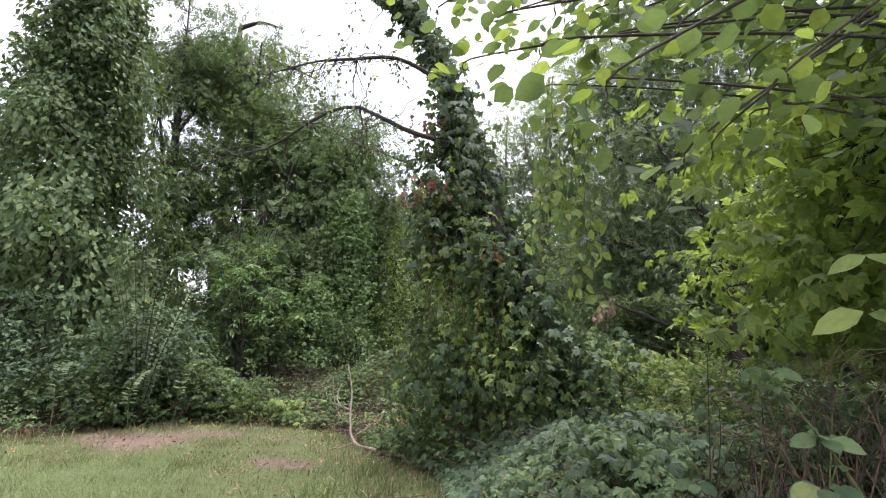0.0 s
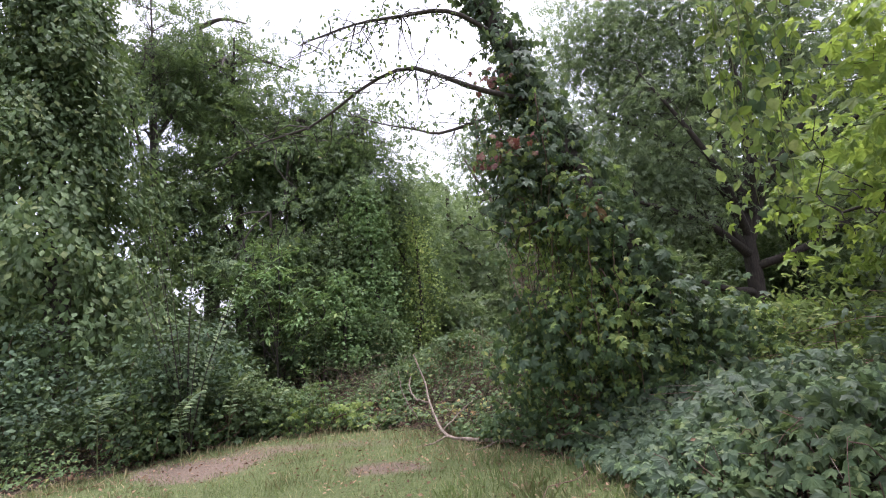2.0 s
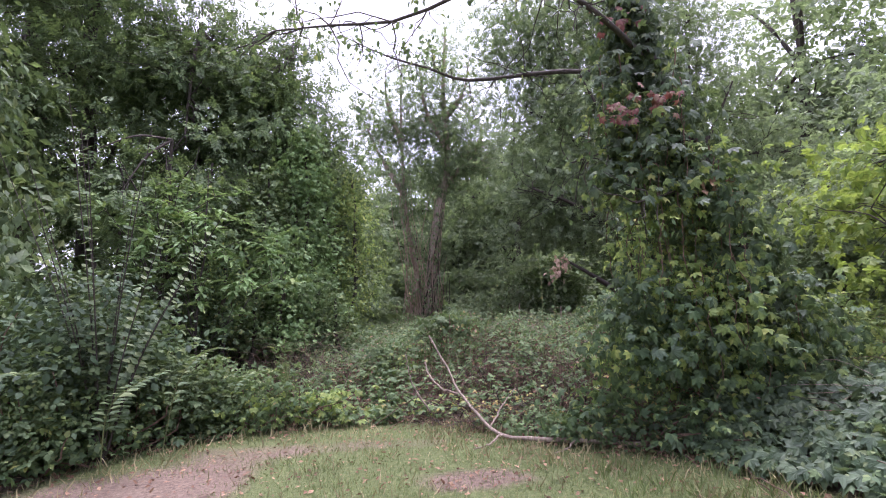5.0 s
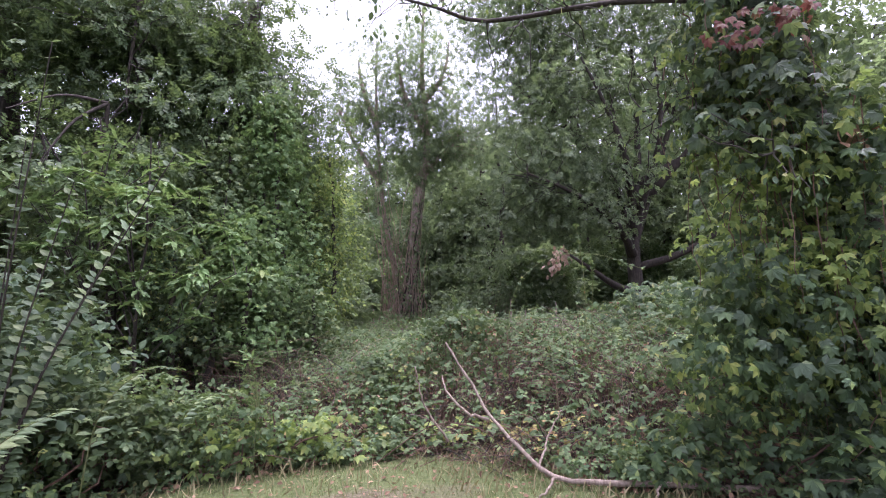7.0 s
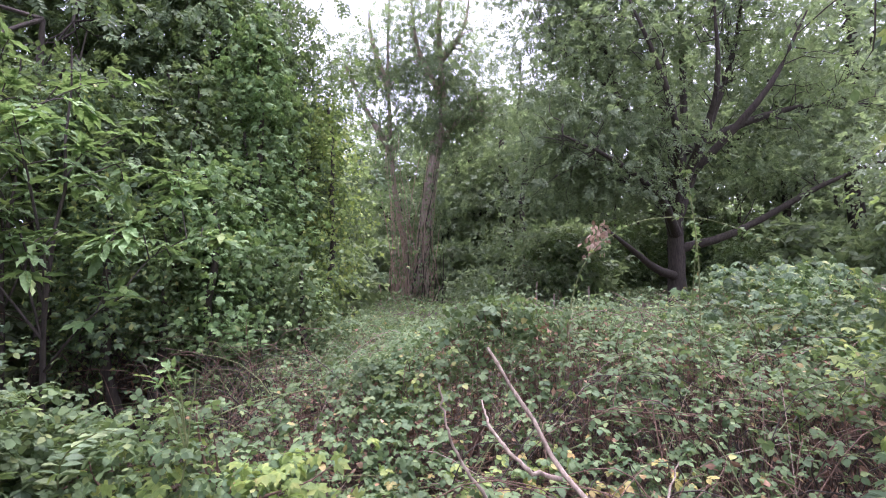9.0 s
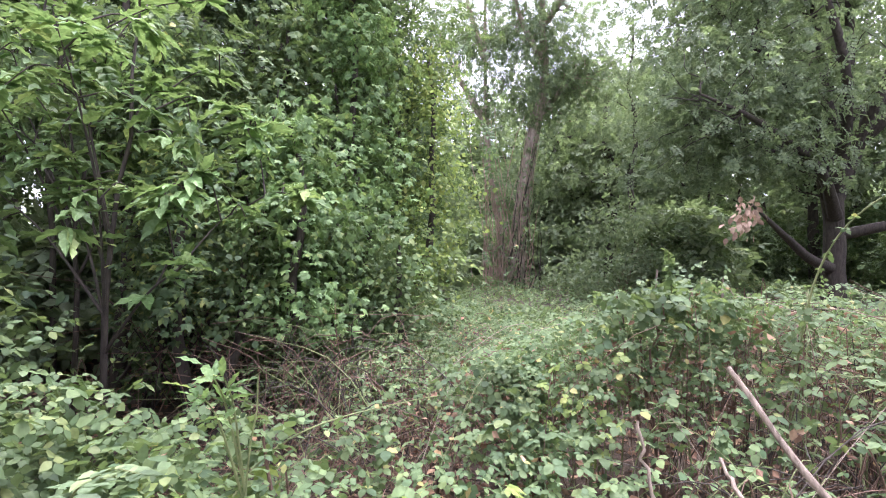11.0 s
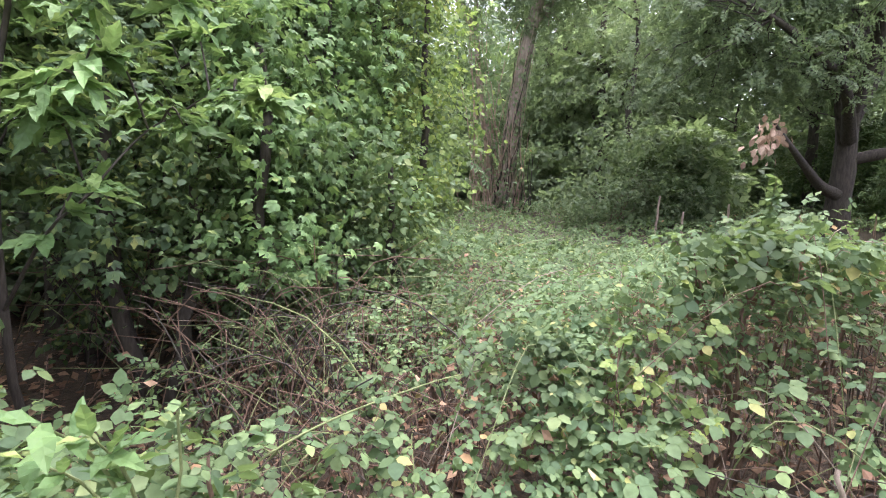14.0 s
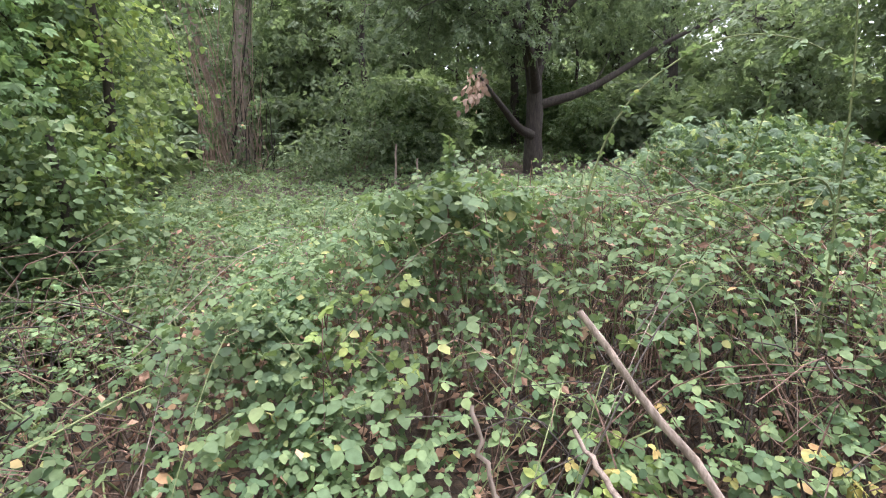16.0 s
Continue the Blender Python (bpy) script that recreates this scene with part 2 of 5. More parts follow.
def blade(w=0.28, fold=0.05, droop=0.12, n=3, jag=0.0):
    """One leaf blade along y, folded at its midrib, tip drooping: points and triangles."""
    ys = np.linspace(0, 1, n + 2)
    mid = [(0, y, -droop * y * y) for y in ys]
    half = [(w * math.sin(math.pi * (y ** 0.8)) ** 0.8, y, fold - droop * y * y) for y in ys[1:-1]]
    k = len(half)
    V = mid + half + [(-a, b, c) for a, b, c in half]
    R = [0 + n + 2 + i for i in range(k)]
    L = [r + k for r in R]
    T = [(0, R[0], 1), (0, 1, L[0])]
    for i in range(k - 1):
        T += [(i + 1, R[i], R[i + 1]), (i + 1, R[i + 1], i + 2), (i + 1, L[i + 1], L[i]), (i + 1, i + 2, L[i + 1])]
    T += [(k, R[-1], k + 1), (k, k + 1, L[-1])]
    V = np.array(V)
    if jag:
        e = np.arange(n + 2, len(V))
        V[e, 0] *= 1 + jag * (-1.0) ** e
        V[e, 2] += 0.5 * jag * (-1.0) ** e
    return V, np.array(T)


def turned(tpl, deg, scale=1.0, shift=(0, 0, 0), tilt=0.0):
    V, T = tpl
    a, b = radians(deg), radians(tilt)
    V = V * scale
    V = np.stack([V[:, 0], V[:, 1] * math.cos(b) - V[:, 2] * math.sin(b), V[:, 1] * math.sin(b) + V[:, 2] * math.cos(b)], 1)
    V = np.stack([V[:, 0] * math.cos(a) + V[:, 1] * math.sin(a), -V[:, 0] * math.sin(a) + V[:, 1] * math.cos(a), V[:, 2]], 1)
    return V + np.array(shift), T


def joined(items):
    Vs, Ts, o = [], [], 0
    for V, T in items:
        Vs.append(V)
        Ts.append(np.asarray(T) + o)
        o += len(V)
    return np.concatenate(Vs), np.concatenate(Ts)


KITE = (np.array([(0, 0, 0), (0.3, 0.45, 0.05), (0, 1, -0.1), (-0.3, 0.45, 0.05)]), np.array([(0, 1, 2), (0, 2, 3)]))
BROAD, BROAD_MID, BROAD_LOW = blade(0.37, 0.035, 0.14, 4, 0.05), blade(0.37, 0.035, 0.13, 2, 0.04), blade(0.36, 0.05, 0.1, 1)
SLIM = blade(0.27, 0.05, 0.14, 1)
OVAL, OVAL_LOW = blade(0.30, 0.05, 0.15, 2), blade(0.30, 0.06, 0.12, 1)
LONG = blade(0.15, 0.035, 0.16, 5, 0.07)
ROUND = blade(0.40, 0.04, 0.10, 3)
TRIO = joined([turned(BROAD, 0, 1.0, (0, 0.30, 0), -6), turned(BROAD, 82, 0.85, (0.03, 0.12, 0.02), -14), turned(BROAD, -74, 0.82, (-0.03, 0.12, 0.0), -4)])
TRIO_MID = joined([turned(BROAD_MID, 0, 1.0, (0, 0.30, 0), -6), turned(BROAD_MID, 82, 0.85, (0.03, 0.12, 0.02), -14), turned(BROAD_MID, -74, 0.82, (-0.03, 0.12, 0.0), -4)])
TRIO_LOW = joined([turned(BROAD_LOW, 0, 1.0, (0, 0.30, 0), -6), turned(BROAD_LOW, 82, 0.85, (0.03, 0.12, 0.02), -14), turned(BROAD_LOW, -74, 0.82, (-0.03, 0.12, 0.0), -4)])
PALM = joined([turned(SLIM, a, s, (0, 0, 0), -14) for a, s in ((0, 1.0), (42, 0.9), (-42, 0.9), (92, 0.65), (-92, 0.65))])
WHORL = joined([turned(LONG, a, s, (0, 0, 0), t) for a, s, t in ((0, 1.0, -5), (60, 0.9, -12), (-65, 0.95, -10), (125, 0.8, -16), (-130, 0.75, -14))])
SPRAY = joined([turned(OVAL_LOW, a, 0.42, (0, y, -0.12 * y), -10) for y in (0.15, 0.4, 0.65) for a in (62, -62)] + [turned(OVAL_LOW, 0, 0.42, (0, 0.8, -0.1))])


KTRIO = joined([turned(KITE, 0, 1.0, (0, 0.12, 0)), turned(KITE, 78, 0.8, (0.02, 0.08, 0), -8), turned(KITE, -78, 0.8, (-0.02, 0.08, 0), -8)])
KSPRAY = joined([turned(KITE, q, 0.42, (0, y, -0.12 * y), -10) for y in (0.12, 0.38, 0.64) for q in (62, -62)] + [turned(KITE, 0, 0.42, (0, 0.8, -0.1))])


def scatter(tpl, P, D, N, S):
    """Copies of a leaf template at P, along D, facing N, of size S: points and triangles."""
    V, T = tpl
    n = len(P)
    Y = unit(D)
    Z = unit(N - (N * Y).sum(1, keepdims=True) * Y)
    X = np.cross(Y, Z)
    S = np.broadcast_to(np.asarray(S, float), (n,))[:, None, None]
    W = V[None, :, 0, None] * X[:, None] + V[None, :, 1, None] * Y[:, None] + V[None, :, 2, None] * Z[:, None]
    W = P[:, None] + S * W
    F = T[None] + (np.arange(n) * len(V))[:, None, None]
    return W.reshape(-1, 3), F.reshape(-1, T.shape[1])


def smooth_line(pts, n):
    """A Catmull-Rom line through the points."""
    p = np.array(pts, float)
    p = np.concatenate([[2 * p[0] - p[1]], p, [2 * p[-1] - p[-2]]])
    out = []
    for u in np.linspace(0, len(pts) - 1.0001, n):
        i = int(u)
        f = u - i
        a, b, c, d = p[i:i + 4]
        out.append(0.5 * (2 * b + (c - a) * f + (2 * a - 5 * b + 4 * c - d) * f * f + (3 * b - a - 3 * c + d) * f ** 3))
    return np.array(out)


def tube(line, r0, r1, sides=6, rough=0.0):
    """A tapered, slightly uneven tube along a line: points and quads."""
    line = np.asarray(line, float)
    n = len(line)
    d = unit(np.gradient(line, axis=0))
    ref = np.where(np.abs(d[:, 2:3]) > 0.9, np.array([[1.0, 0, 0]]), np.array([[0, 0, 1.0]]))
    a = unit(np.cross(d, ref))
    b = np.cross(d, a)
    ang = np.linspace(0, 2 * math.pi, sides, endpoint=False)
    r = np.linspace(r0, r1, n)[:, None] * (1 + rough * rng.standard_normal((n, sides)))
    V = line[:, None] + r[..., None] * (np.cos(ang)[None, :, None] * a[:, None] + np.sin(ang)[None, :, None] * b[:, None])
    i, j = np.meshgrid(np.arange(n - 1), np.arange(sides), indexing="ij")
    k = (j + 1) % sides
    T = np.stack([i * sides + j, i * sides + k, (i + 1) * sides + k, (i + 1) * sides + j], -1).reshape(-1, 4)
    return V.reshape(-1, 3), T


def wobble(a, b, n, amount):
    """A crooked line from a to b."""
    a, b = np.array(a, float), np.array(b, float)
    u = np.linspace(0, 1, n)[:, None]
    w = np.cumsum(rng.standard_normal((n, 3)), 0)
    w -= w[:1] + (w[-1:] - w[:1]) * u
    return a + (b - a) * u + w * amount * np.linalg.norm(b - a) / n ** 0.5


def in_ellipsoids(blobs, n, shell=0.45):
    """Points in ellipsoids (centre, radii), thinner towards the middle, with the way out from the centre."""
    w = np.array([r[0] * r[1] * r[2] for c, r in blobs]) ** 0.75
    k = rng.choice(len(blobs), n, p=w / w.sum())
    u = unit(rng.standard_normal((n, 3)))
    rad = rng.random(n) ** shell
    C = np.array([c for c, r in blobs], float)[k]
    R = np.array([r for c, r in blobs], float)[k]
    return C + u * R * rad[:, None], u


def leaf_clumps(tpl, centres, out, spread, per, size, droop=0.5, up=1.15, flat=0.5):
    """Leaves gathered in clumps round the centres, facing up and outwards, tips hanging."""
    n = len(centres)
    cnt = rng.poisson(per, n)
    C = np.repeat(centres, cnt, 0)
    O = np.repeat(out, cnt, 0)
    m = len(C)
    g = rng.standard_normal((m, 3)) * np.array([1, 1, flat])
    s = np.repeat(spread * rng.uniform(0.6, 1.4, n), cnt)[:, None]
    P = C + g * s
    D = unit(g) * 0.35 + O * 0.4 + rng.standard_normal((m, 3)) * 0.65 + np.array([0, 0, -droop])
    N = np.array([0, 0, up]) + O * 0.8 + rng.standard_normal((m, 3)) * 0.55
    return P, D, N, size * rng.uniform(0.6, 1.25, m)


def gauss(x, y, cx, cy, sx, sy):
    return np.exp(-((x - cx) / sx) ** 2 - ((y - cy) / sy) ** 2)


LAWN = np.array([(-12, -12), (-9, -3), (-6.6, 2.2), (-5.2, 4.2), (-4.5, 5.2), (-4.1, 6.0), (-3.4, 6.7), (-2.7, 6.92), (-1.9, 7.02), (-1.05, 7.15), (-0.6, 6.75), (-0.22, 6.25),
                 (0.36, 5.9), (1.05, 5.4), (1.5, 4.6), (1.75, 3.95), (2.4, 3.0), (3.1, 2.1), (3.8, 1.2), (4.3, 0), (4.8, -4), (6, -12)], float)


def lawn_distance(x, y):
    """Metres outside the lawn's edge (negative on the lawn)."""
    x, y = np.asarray(x, float), np.asarray(y, float)
    d = np.full(x.shape, 1e9)
    inside = np.zeros(x.shape, bool)
    for (ax, ay), (bx, by) in zip(LAWN, np.roll(LAWN, -1, 0)):
        ex, ey = bx - ax, by - ay
        t = np.clip(((x - ax) * ex + (y - ay) * ey) / (ex * ex + ey * ey), 0, 1)
        d = np.minimum(d, np.hypot(x - ax - t * ex, y - ay - t * ey))
        cross = (ay > y) != (by > y)
        inside ^= cross & (x < ex * (y - ay) / (ey if ey else 1e-9) + ax)
    return np.where(inside, -d, d)


def ripple(x, y):
    return (np.sin(1.7 * x + 0.6 * y + 1.1) + np.sin(2.3 * y - 0.9 * x + 0.3) + 0.7 * np.sin(3.9 * x + 2.7 * y) + 0.6 * np.sin(5.3 * y - 3.1 * x + 2)) / 3.3


def ground_z(x, y):
    return 0.02 * ripple(x * 0.7, y * 0.7) + 0.6 * np.clip((y - 9) / 11, 0, 1) ** 1.3


def thicket_z(x, y):
    """How high the brambles stand."""
    d = lawn_distance(x, y)
    h = 0.80 - 0.45 * np.clip((y - 9.8) / 3, 0, 1) - 0.56 * gauss(x, y, -3.0, 8.15, 0.6, 0.9) + 0.32 * gauss(x, y, 0.0, 8.5, 1.1, 0.9) + 0.26 * gauss(x, y, -0.9, 8.3, 0.7, 0.6) - 0.08 * gauss(x, y, -2.2, 9.6, 1.2, 1.1) + 0.68 * gauss(x, y, 2.5, 8.9, 1.1, 1.0)
    h = h + 0.42 * gauss(x, y, 3.0, 7.0, 1.0, 0.8) - 0.16 * gauss(x, y, 2.7, 5.1, 0.9, 0.8) - 0.22 * gauss(x, y, -2.2, 7.6, 0.9, 0.8) + 0.13 * ripple(x, y) + 0.10 * ripple(2.3 * x, 2.3 * y) + 0.05 * ripple(6.1 * x + 1, 6.1 * y) - 0.68 * gauss(x, y, 4.1, 3.7, 0.9, 0.8)
    h = h + 0.42 * gauss(x, y, -2.3, 11.9, 1.1, 1.3)
    u = np.clip(d / 1.2, 0, 1)
    return ground_z(x, y) + h * (0.16 + 0.84 * u * u * (3 - 2 * u))

# ---- ground ----
gx = np.unique(np.concatenate([np.linspace(-14, 14, 141), np.array([-900, -300, -100, -45, -25, -18, 18, 25, 45, 100, 300, 900])]))
gy = np.unique(np.concatenate([np.linspace(-4, 24, 141), np.array([-900, -300, -100, -40, -15, 30, 45, 100, 300, 900])]))
GX, GY = np.meshgrid(gx, gy, indexing="ij")
gi, gj = np.meshgrid(np.arange(len(gx) - 1), np.arange(len(gy) - 1), indexing="ij")
gq = gi * len(gy) + gj
ground_me = mesh_from("ground", np.stack([GX, GY, ground_z(GX, GY)], -1).reshape(-1, 3),
                      np.stack([gq, gq + len(gy), gq + len(gy) + 1, gq + 1], -1).reshape(-1, 4), M_GROUND)
worn = 0.82 * gauss(GX, GY, -3.05, 5.4, 0.66, 0.7) + 0.8 * gauss(GX, GY, -0.7, 5.25, 0.8, 0.32) + 0.7 * gauss(GX, GY, -3.9, 5.4, 0.8, 0.4) + 0.6 * gauss(GX, GY, -2.0, 6.3, 1.6, 0.35)
worn = np.clip(worn + np.clip(lawn_distance(GX, GY) * 1.5 + 0.1, 0, 1) * np.clip(1 - (GY - 12) / 5, 0.1, 1) * np.clip(1 - (np.abs(GX) - 9) / 6, 0.1, 1), 0, 1)
at = ground_me.attributes.new("worn", "FLOAT", "POINT")
at.data.foreach_set("value", worn.astype(np.float32).ravel())
lit = ground_me.attributes.new("litter", "FLOAT", "POINT")
lit.data.foreach_set("value", np.clip(lawn_distance(GX, GY) * 2.5, 0, 0.95).astype(np.float32).ravel())
tagged(new("ground", ground_me), "green lawn with worn earth patches and brown litter", "ground", kind="structure")

# ---- trees ----


def tree(name, label, base, trunk, radius, limbs, blobs, clumps, per, spread, leaf, size, mat, bark=M_BARK, group="", category="tree", twig_share=0.6, droop=0.5, crown_label="", limb_label="", pad=0.42, limb_r=0.42, top=0.4):
    """A tree: tapered trunk, limbs given as lines, twigs out to leaf clumps in the ellipsoids."""
    ob = thing(name, base, label, category, group)
    b = np.array(base, float)
    tl = smooth_line(trunk, 14) - b
    flare = tl[:1] + np.array([[0, 0, -0.15]])
    part("trunk", mesh_from("trunk", *tube(np.concatenate([flare, tl]), radius * 1.25, radius * top, 10, 0.05), bark), ob)
    pads, pad_out = in_ellipsoids(blobs, max(6, clumps // 9), 0.5)
    k = rng.integers(0, len(pads), clumps)
    C = pads[k] + rng.standard_normal((clumps, 3)) * np.array([1, 1, 0.45]) * pad
    out = pad_out[k]
    C = C - b
    keep = C[:, 2] > 0.05
    C, out = C[keep], out[keep]
    lines = [smooth_line(l, 10) - b for l in limbs]
    nodes = np.concatenate(lines + [tl[len(tl) // 2:]])
    owner = np.concatenate([np.full(10, i) for i in range(len(lines))] + [np.full(len(tl) - len(tl) // 2, len(lines))])
    near = ((C[:, None] - nodes[None]) ** 2).sum(-1).argmin(1)
    moved = np.clip(near - rng.integers(0, 3, len(near)), 0, len(nodes) - 1)
    near = np.where(owner[moved] == owner[near], moved, near)
    reach = np.linalg.norm(C - nodes[near], axis=1)
    for i, l in enumerate(lines):
        bits = [tube(l, radius * limb_r, radius * 0.1, 7, 0.05)]
        for c, k, far in zip(C, near, reach):
            if owner[k] == i and far < 1.7 and rng.random() < twig_share:
                bits.append(tube(wobble(nodes[k], c, 6, 0.2), min(radius * 0.08, 0.02), radius * 0.02, 3))
        part("limb", mesh_from("limb", *joined(bits), bark), ob, limb_label)
    leaves = scatter(leaf, *leaf_clumps(leaf, C, out, spread, per, size, droop))
    part("crown", mesh_from("crown", *leaves, mat, False), ob, crown_label)
    return ob


def auto_limbs(top_pts, blobs, n):
    """Limbs from points on the trunk out into the crown."""
    ends, _ = in_ellipsoids(blobs, n, 0.3)
    res = []
    for i, e in enumerate(ends):
        s = np.array(top_pts[i % len(top_pts)], float)
        m = s * 0.5 + e * 0.5 + np.array([0, 0, 0.12 * np.linalg.norm(e - s)])
        res.append([s, m, e])
    return res

# the leaning tree wrapped in creeper
LEAN = [(2.5, 6.05, 0), (2.32, 6.0, 0.7), (2.03, 5.92, 1.6), (1.65, 5.86, 2.5), (1.28, 5.9, 3.5), (1.05, 5.88, 4.3), (0.65, 5.85, 5.3), (0.1, 5.8, 6.1), (-0.4, 5.7, 6.9)]


def creeper_tree():
    ob = thing("leaning_tree", (2.5, 6.05, 0), "leaning dark tree wrapped in green creeper, some leaves reddened", "tree")
    b = np.array([2.5, 6.05, 0])
    tl = smooth_line(LEAN, 30) - b
    part("trunk", mesh_from("trunk", *tube(np.concatenate([[[0.02, 0, -0.15]], tl]), 0.19, 0.06, 10, 0.06), M_BARK), ob, "dark leaning trunk")
    limbs = [
        [(1.22, 5.88, 3.7), (0.74, 5.4, 3.75), (0.39, 5.25, 3.92), (0.0, 5.2, 4.12), (-0.51, 5.2, 4.05), (-1.18, 5.2, 3.76), (-1.75, 5.2, 3.72), (-2.2, 5.1, 3.62)],
        [(1.28, 5.92, 3.55), (0.6, 6.6, 3.95), (-0.39, 7.5, 4.28), (-0.9, 7.7, 4.55), (-1.5, 7.9, 4.85), (-2.1, 8.0, 5.2)],
        [(0.95, 5.86, 4.55), (0.5, 5.4, 4.75), (-0.08, 5.2, 4.75), (-0.6, 5.2, 4.82), (-1.2, 5.1, 4.72)],
        [(1.45, 5.9, 2.9), (0.95, 6.0, 2.85), (0.45, 6.05, 2.72)],
        [(0.5, 5.84, 5.55), (0.2, 5.4, 6.0), (-0.4, 5.0, 6.4)],
        [(1.52, 5.9, 2.6), (1.2, 5.5, 2.3), (0.75, 5.3, 2.15)],
    ]
    LP, LO = [], []
    for i, l in enumerate(limbs):
        line = smooth_line(l, 16)
        bits = [tube(line - b, 0.032 if i < 3 else 0.02, 0.007, 6, 0.06)]
        for _ in range(46 if i < 3 else 12):
            k = rng.integers(4, 16)
            s = line[k]
            e = s + rng.standard_normal(3) * np.array([0.3, 0.25, 0.25]) + np.array([-0.12, 0, -0.1])
            w = wobble(s, e, 6, 0.15) - b
            bits.append(tube(w, 0.007, 0.003, 4))
            LP.append(w[-1] + b)
        LP += list(line[4::2] + rng.standard_normal((len(line[4::2]), 3)) * 0.08)
        part("branch", mesh_from("branch", *joined(bits), M_BARK), ob, "bare crooked branch")
    LP = np.array(LP)
    P, D, N, S = leaf_clumps(OVAL, LP, unit(rng.standard_normal((len(LP), 3))), 0.08, 9, 0.055, 0.9)
    part("branch_leaves", mesh_from("branch_leaves", *scatter(OVAL, P - b, D, N, S), M_CREEP, False), ob)
    line = smooth_line(LEAN, 60)
    # dark ivy sleeve close round the trunk
    n = 1150
    k = (rng.random(n) ** 1.6 * 56).astype(int)
    a = rng.uniform(0, 2 * math.pi, n)
    out = np.stack([np.cos(a), np.sin(a), np.full(n, 0.15)], 1)
    rad = np.interp(line[k, 2], [0, 0.8, 2.2, 3.4, 4.2, 5.5, 7], [0.55, 0.42, 0.33, 0.27, 0.2, 0.15, 0.12]) * (0.8 + 0.3 * np.sin(3 * a + 3 * line[k, 2]))
    C = line[k] + out * (rad * rng.uniform(0.6, 1.05, n))[:, None]
    C[:, 2] = np.maximum(C[:, 2], 0.08)
    P, D, N, S = leaf_clumps(PALM, C, out, 0.08, 4.0, 0.105, 1.2, 0.8, 1.0)
    part("ivy_sleeve", mesh_from("ivy_sleeve", *scatter(PALM, P - b, D, N, S), M_IVY, False), ob, "dark glossy ivy hugging the trunk")
    # leafy masses and skirt, open over the dark hollow at the foot
    masses = [((1.0, 5.72, 3.15), (0.48, 0.42, 0.62)), ((0.95, 5.6, 2.45), (0.42, 0.36, 0.55)), ((1.5, 5.5, 2.2), (0.35, 0.3, 0.6)), ((1.15, 5.65, 1.15), (0.6, 0.45, 0.55)), ((0.85, 5.9, 0.8), (0.5, 0.45, 0.5)),
              ((1.9, 5.6, 1.0), (0.55, 0.45, 0.5)), ((2.5, 5.9, 0.75), (0.6, 0.5, 0.6)), ((2.75, 6.3, 1.0), (0.45, 0.45, 0.4)), ((1.45, 6.3, 1.6), (0.5, 0.4, 0.8)), ((0.95, 5.85, 4.0), (0.3, 0.28, 0.45))]
    C, out = in_ellipsoids(masses, 760, 0.35)
    hollow = gauss(C[:, 0], C[:, 1], 1.5, 5.15, 0.42, 0.3) * np.exp(-((C[:, 2] - 0.45) / 0.3) ** 2) > rng.random(len(C)) * 0.5
    keep = (C[:, 2] > 0.1) & ~hollow
    C, out = C[keep], out[keep]
    P, D, N, S = leaf_clumps(PALM, C, out, 0.12, 6.5, 0.08, 1.0, 1.0, 0.8)
    # leaves picked for the sunlit colour, mostly between 1.0 and 2.3 m
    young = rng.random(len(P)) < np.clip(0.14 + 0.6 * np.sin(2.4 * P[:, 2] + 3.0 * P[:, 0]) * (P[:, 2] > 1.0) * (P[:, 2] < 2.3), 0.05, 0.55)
    # curtains of creeper hanging from the trunk and its lowest limbs
    HP, HD, strands = [], [], []
    for _ in range(64):
        q = line[rng.integers(12, 31)]
        top = q + np.array([rng.uniform(-0.75, 0.12), rng.uniform(-0.5, 0.4), rng.uniform(-0.1, 0.2)])
        low = top + np.array([rng.uniform(-0.1, 0.15), rng.uniform(-0.12, 0.1), -rng.uniform(0.7, 1.7)])
        low[2] = max(low[2], 0.15)
        w = wobble(top, low, 14, 0.08)
        strands.append(w)
        for _ in range(rng.integers(16, 34)):
            HP.append(w[rng.integers(0, 14)] + rng.standard_normal(3) * 0.045)
            HD.append(rng.standard_normal(3) * 0.55 + np.array([-0.1, -0.35, -0.9]))
    HP, HD = np.array(HP), np.array(HD)
    HN = rng.standard_normal((len(HP), 3)) * 0.45 + np.array([-0.3, -0.6, 0.8])
    HS = 0.066 * rng.uniform(0.6, 1.25, len(HP))
    # strand leaves given the sunlit colour, more of them below 2.4 m
    lit_strand = rng.random(len(HP)) < np.where(HP[:, 2] < 2.4, 0.66, 0.3)
    # shade put into colour: darker leaf copy, more often higher up
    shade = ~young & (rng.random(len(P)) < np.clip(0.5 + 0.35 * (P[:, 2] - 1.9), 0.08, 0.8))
    part("shaded_creeper", mesh_from("shaded_creeper", *scatter(PALM, P[shade] - b, D[shade], N[shade], S[shade] * 1.1), M_IVY, False), ob, "layered creeper leaves with shade put into their dark sage colour")
    midtone = ~young & ~shade
    dark = joined([scatter(PALM, P[midtone] - b, D[midtone], N[midtone], S[midtone]), scatter(PALM, HP[~lit_strand] - b, HD[~lit_strand], HN[~lit_strand], HS[~lit_strand])])
    light = joined([scatter(PALM, P[young] - b, D[young], N[young], S[young]), scatter(PALM, HP[lit_strand] - b, HD[lit_strand], HN[lit_strand], HS[lit_strand])])
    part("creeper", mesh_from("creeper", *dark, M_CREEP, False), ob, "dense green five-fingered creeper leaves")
    part("young_creeper", mesh_from("young_creeper", *light, M_CREEP_LIGHT, False), ob, "creeper leaves with sunlight put into their yellow-green colour")
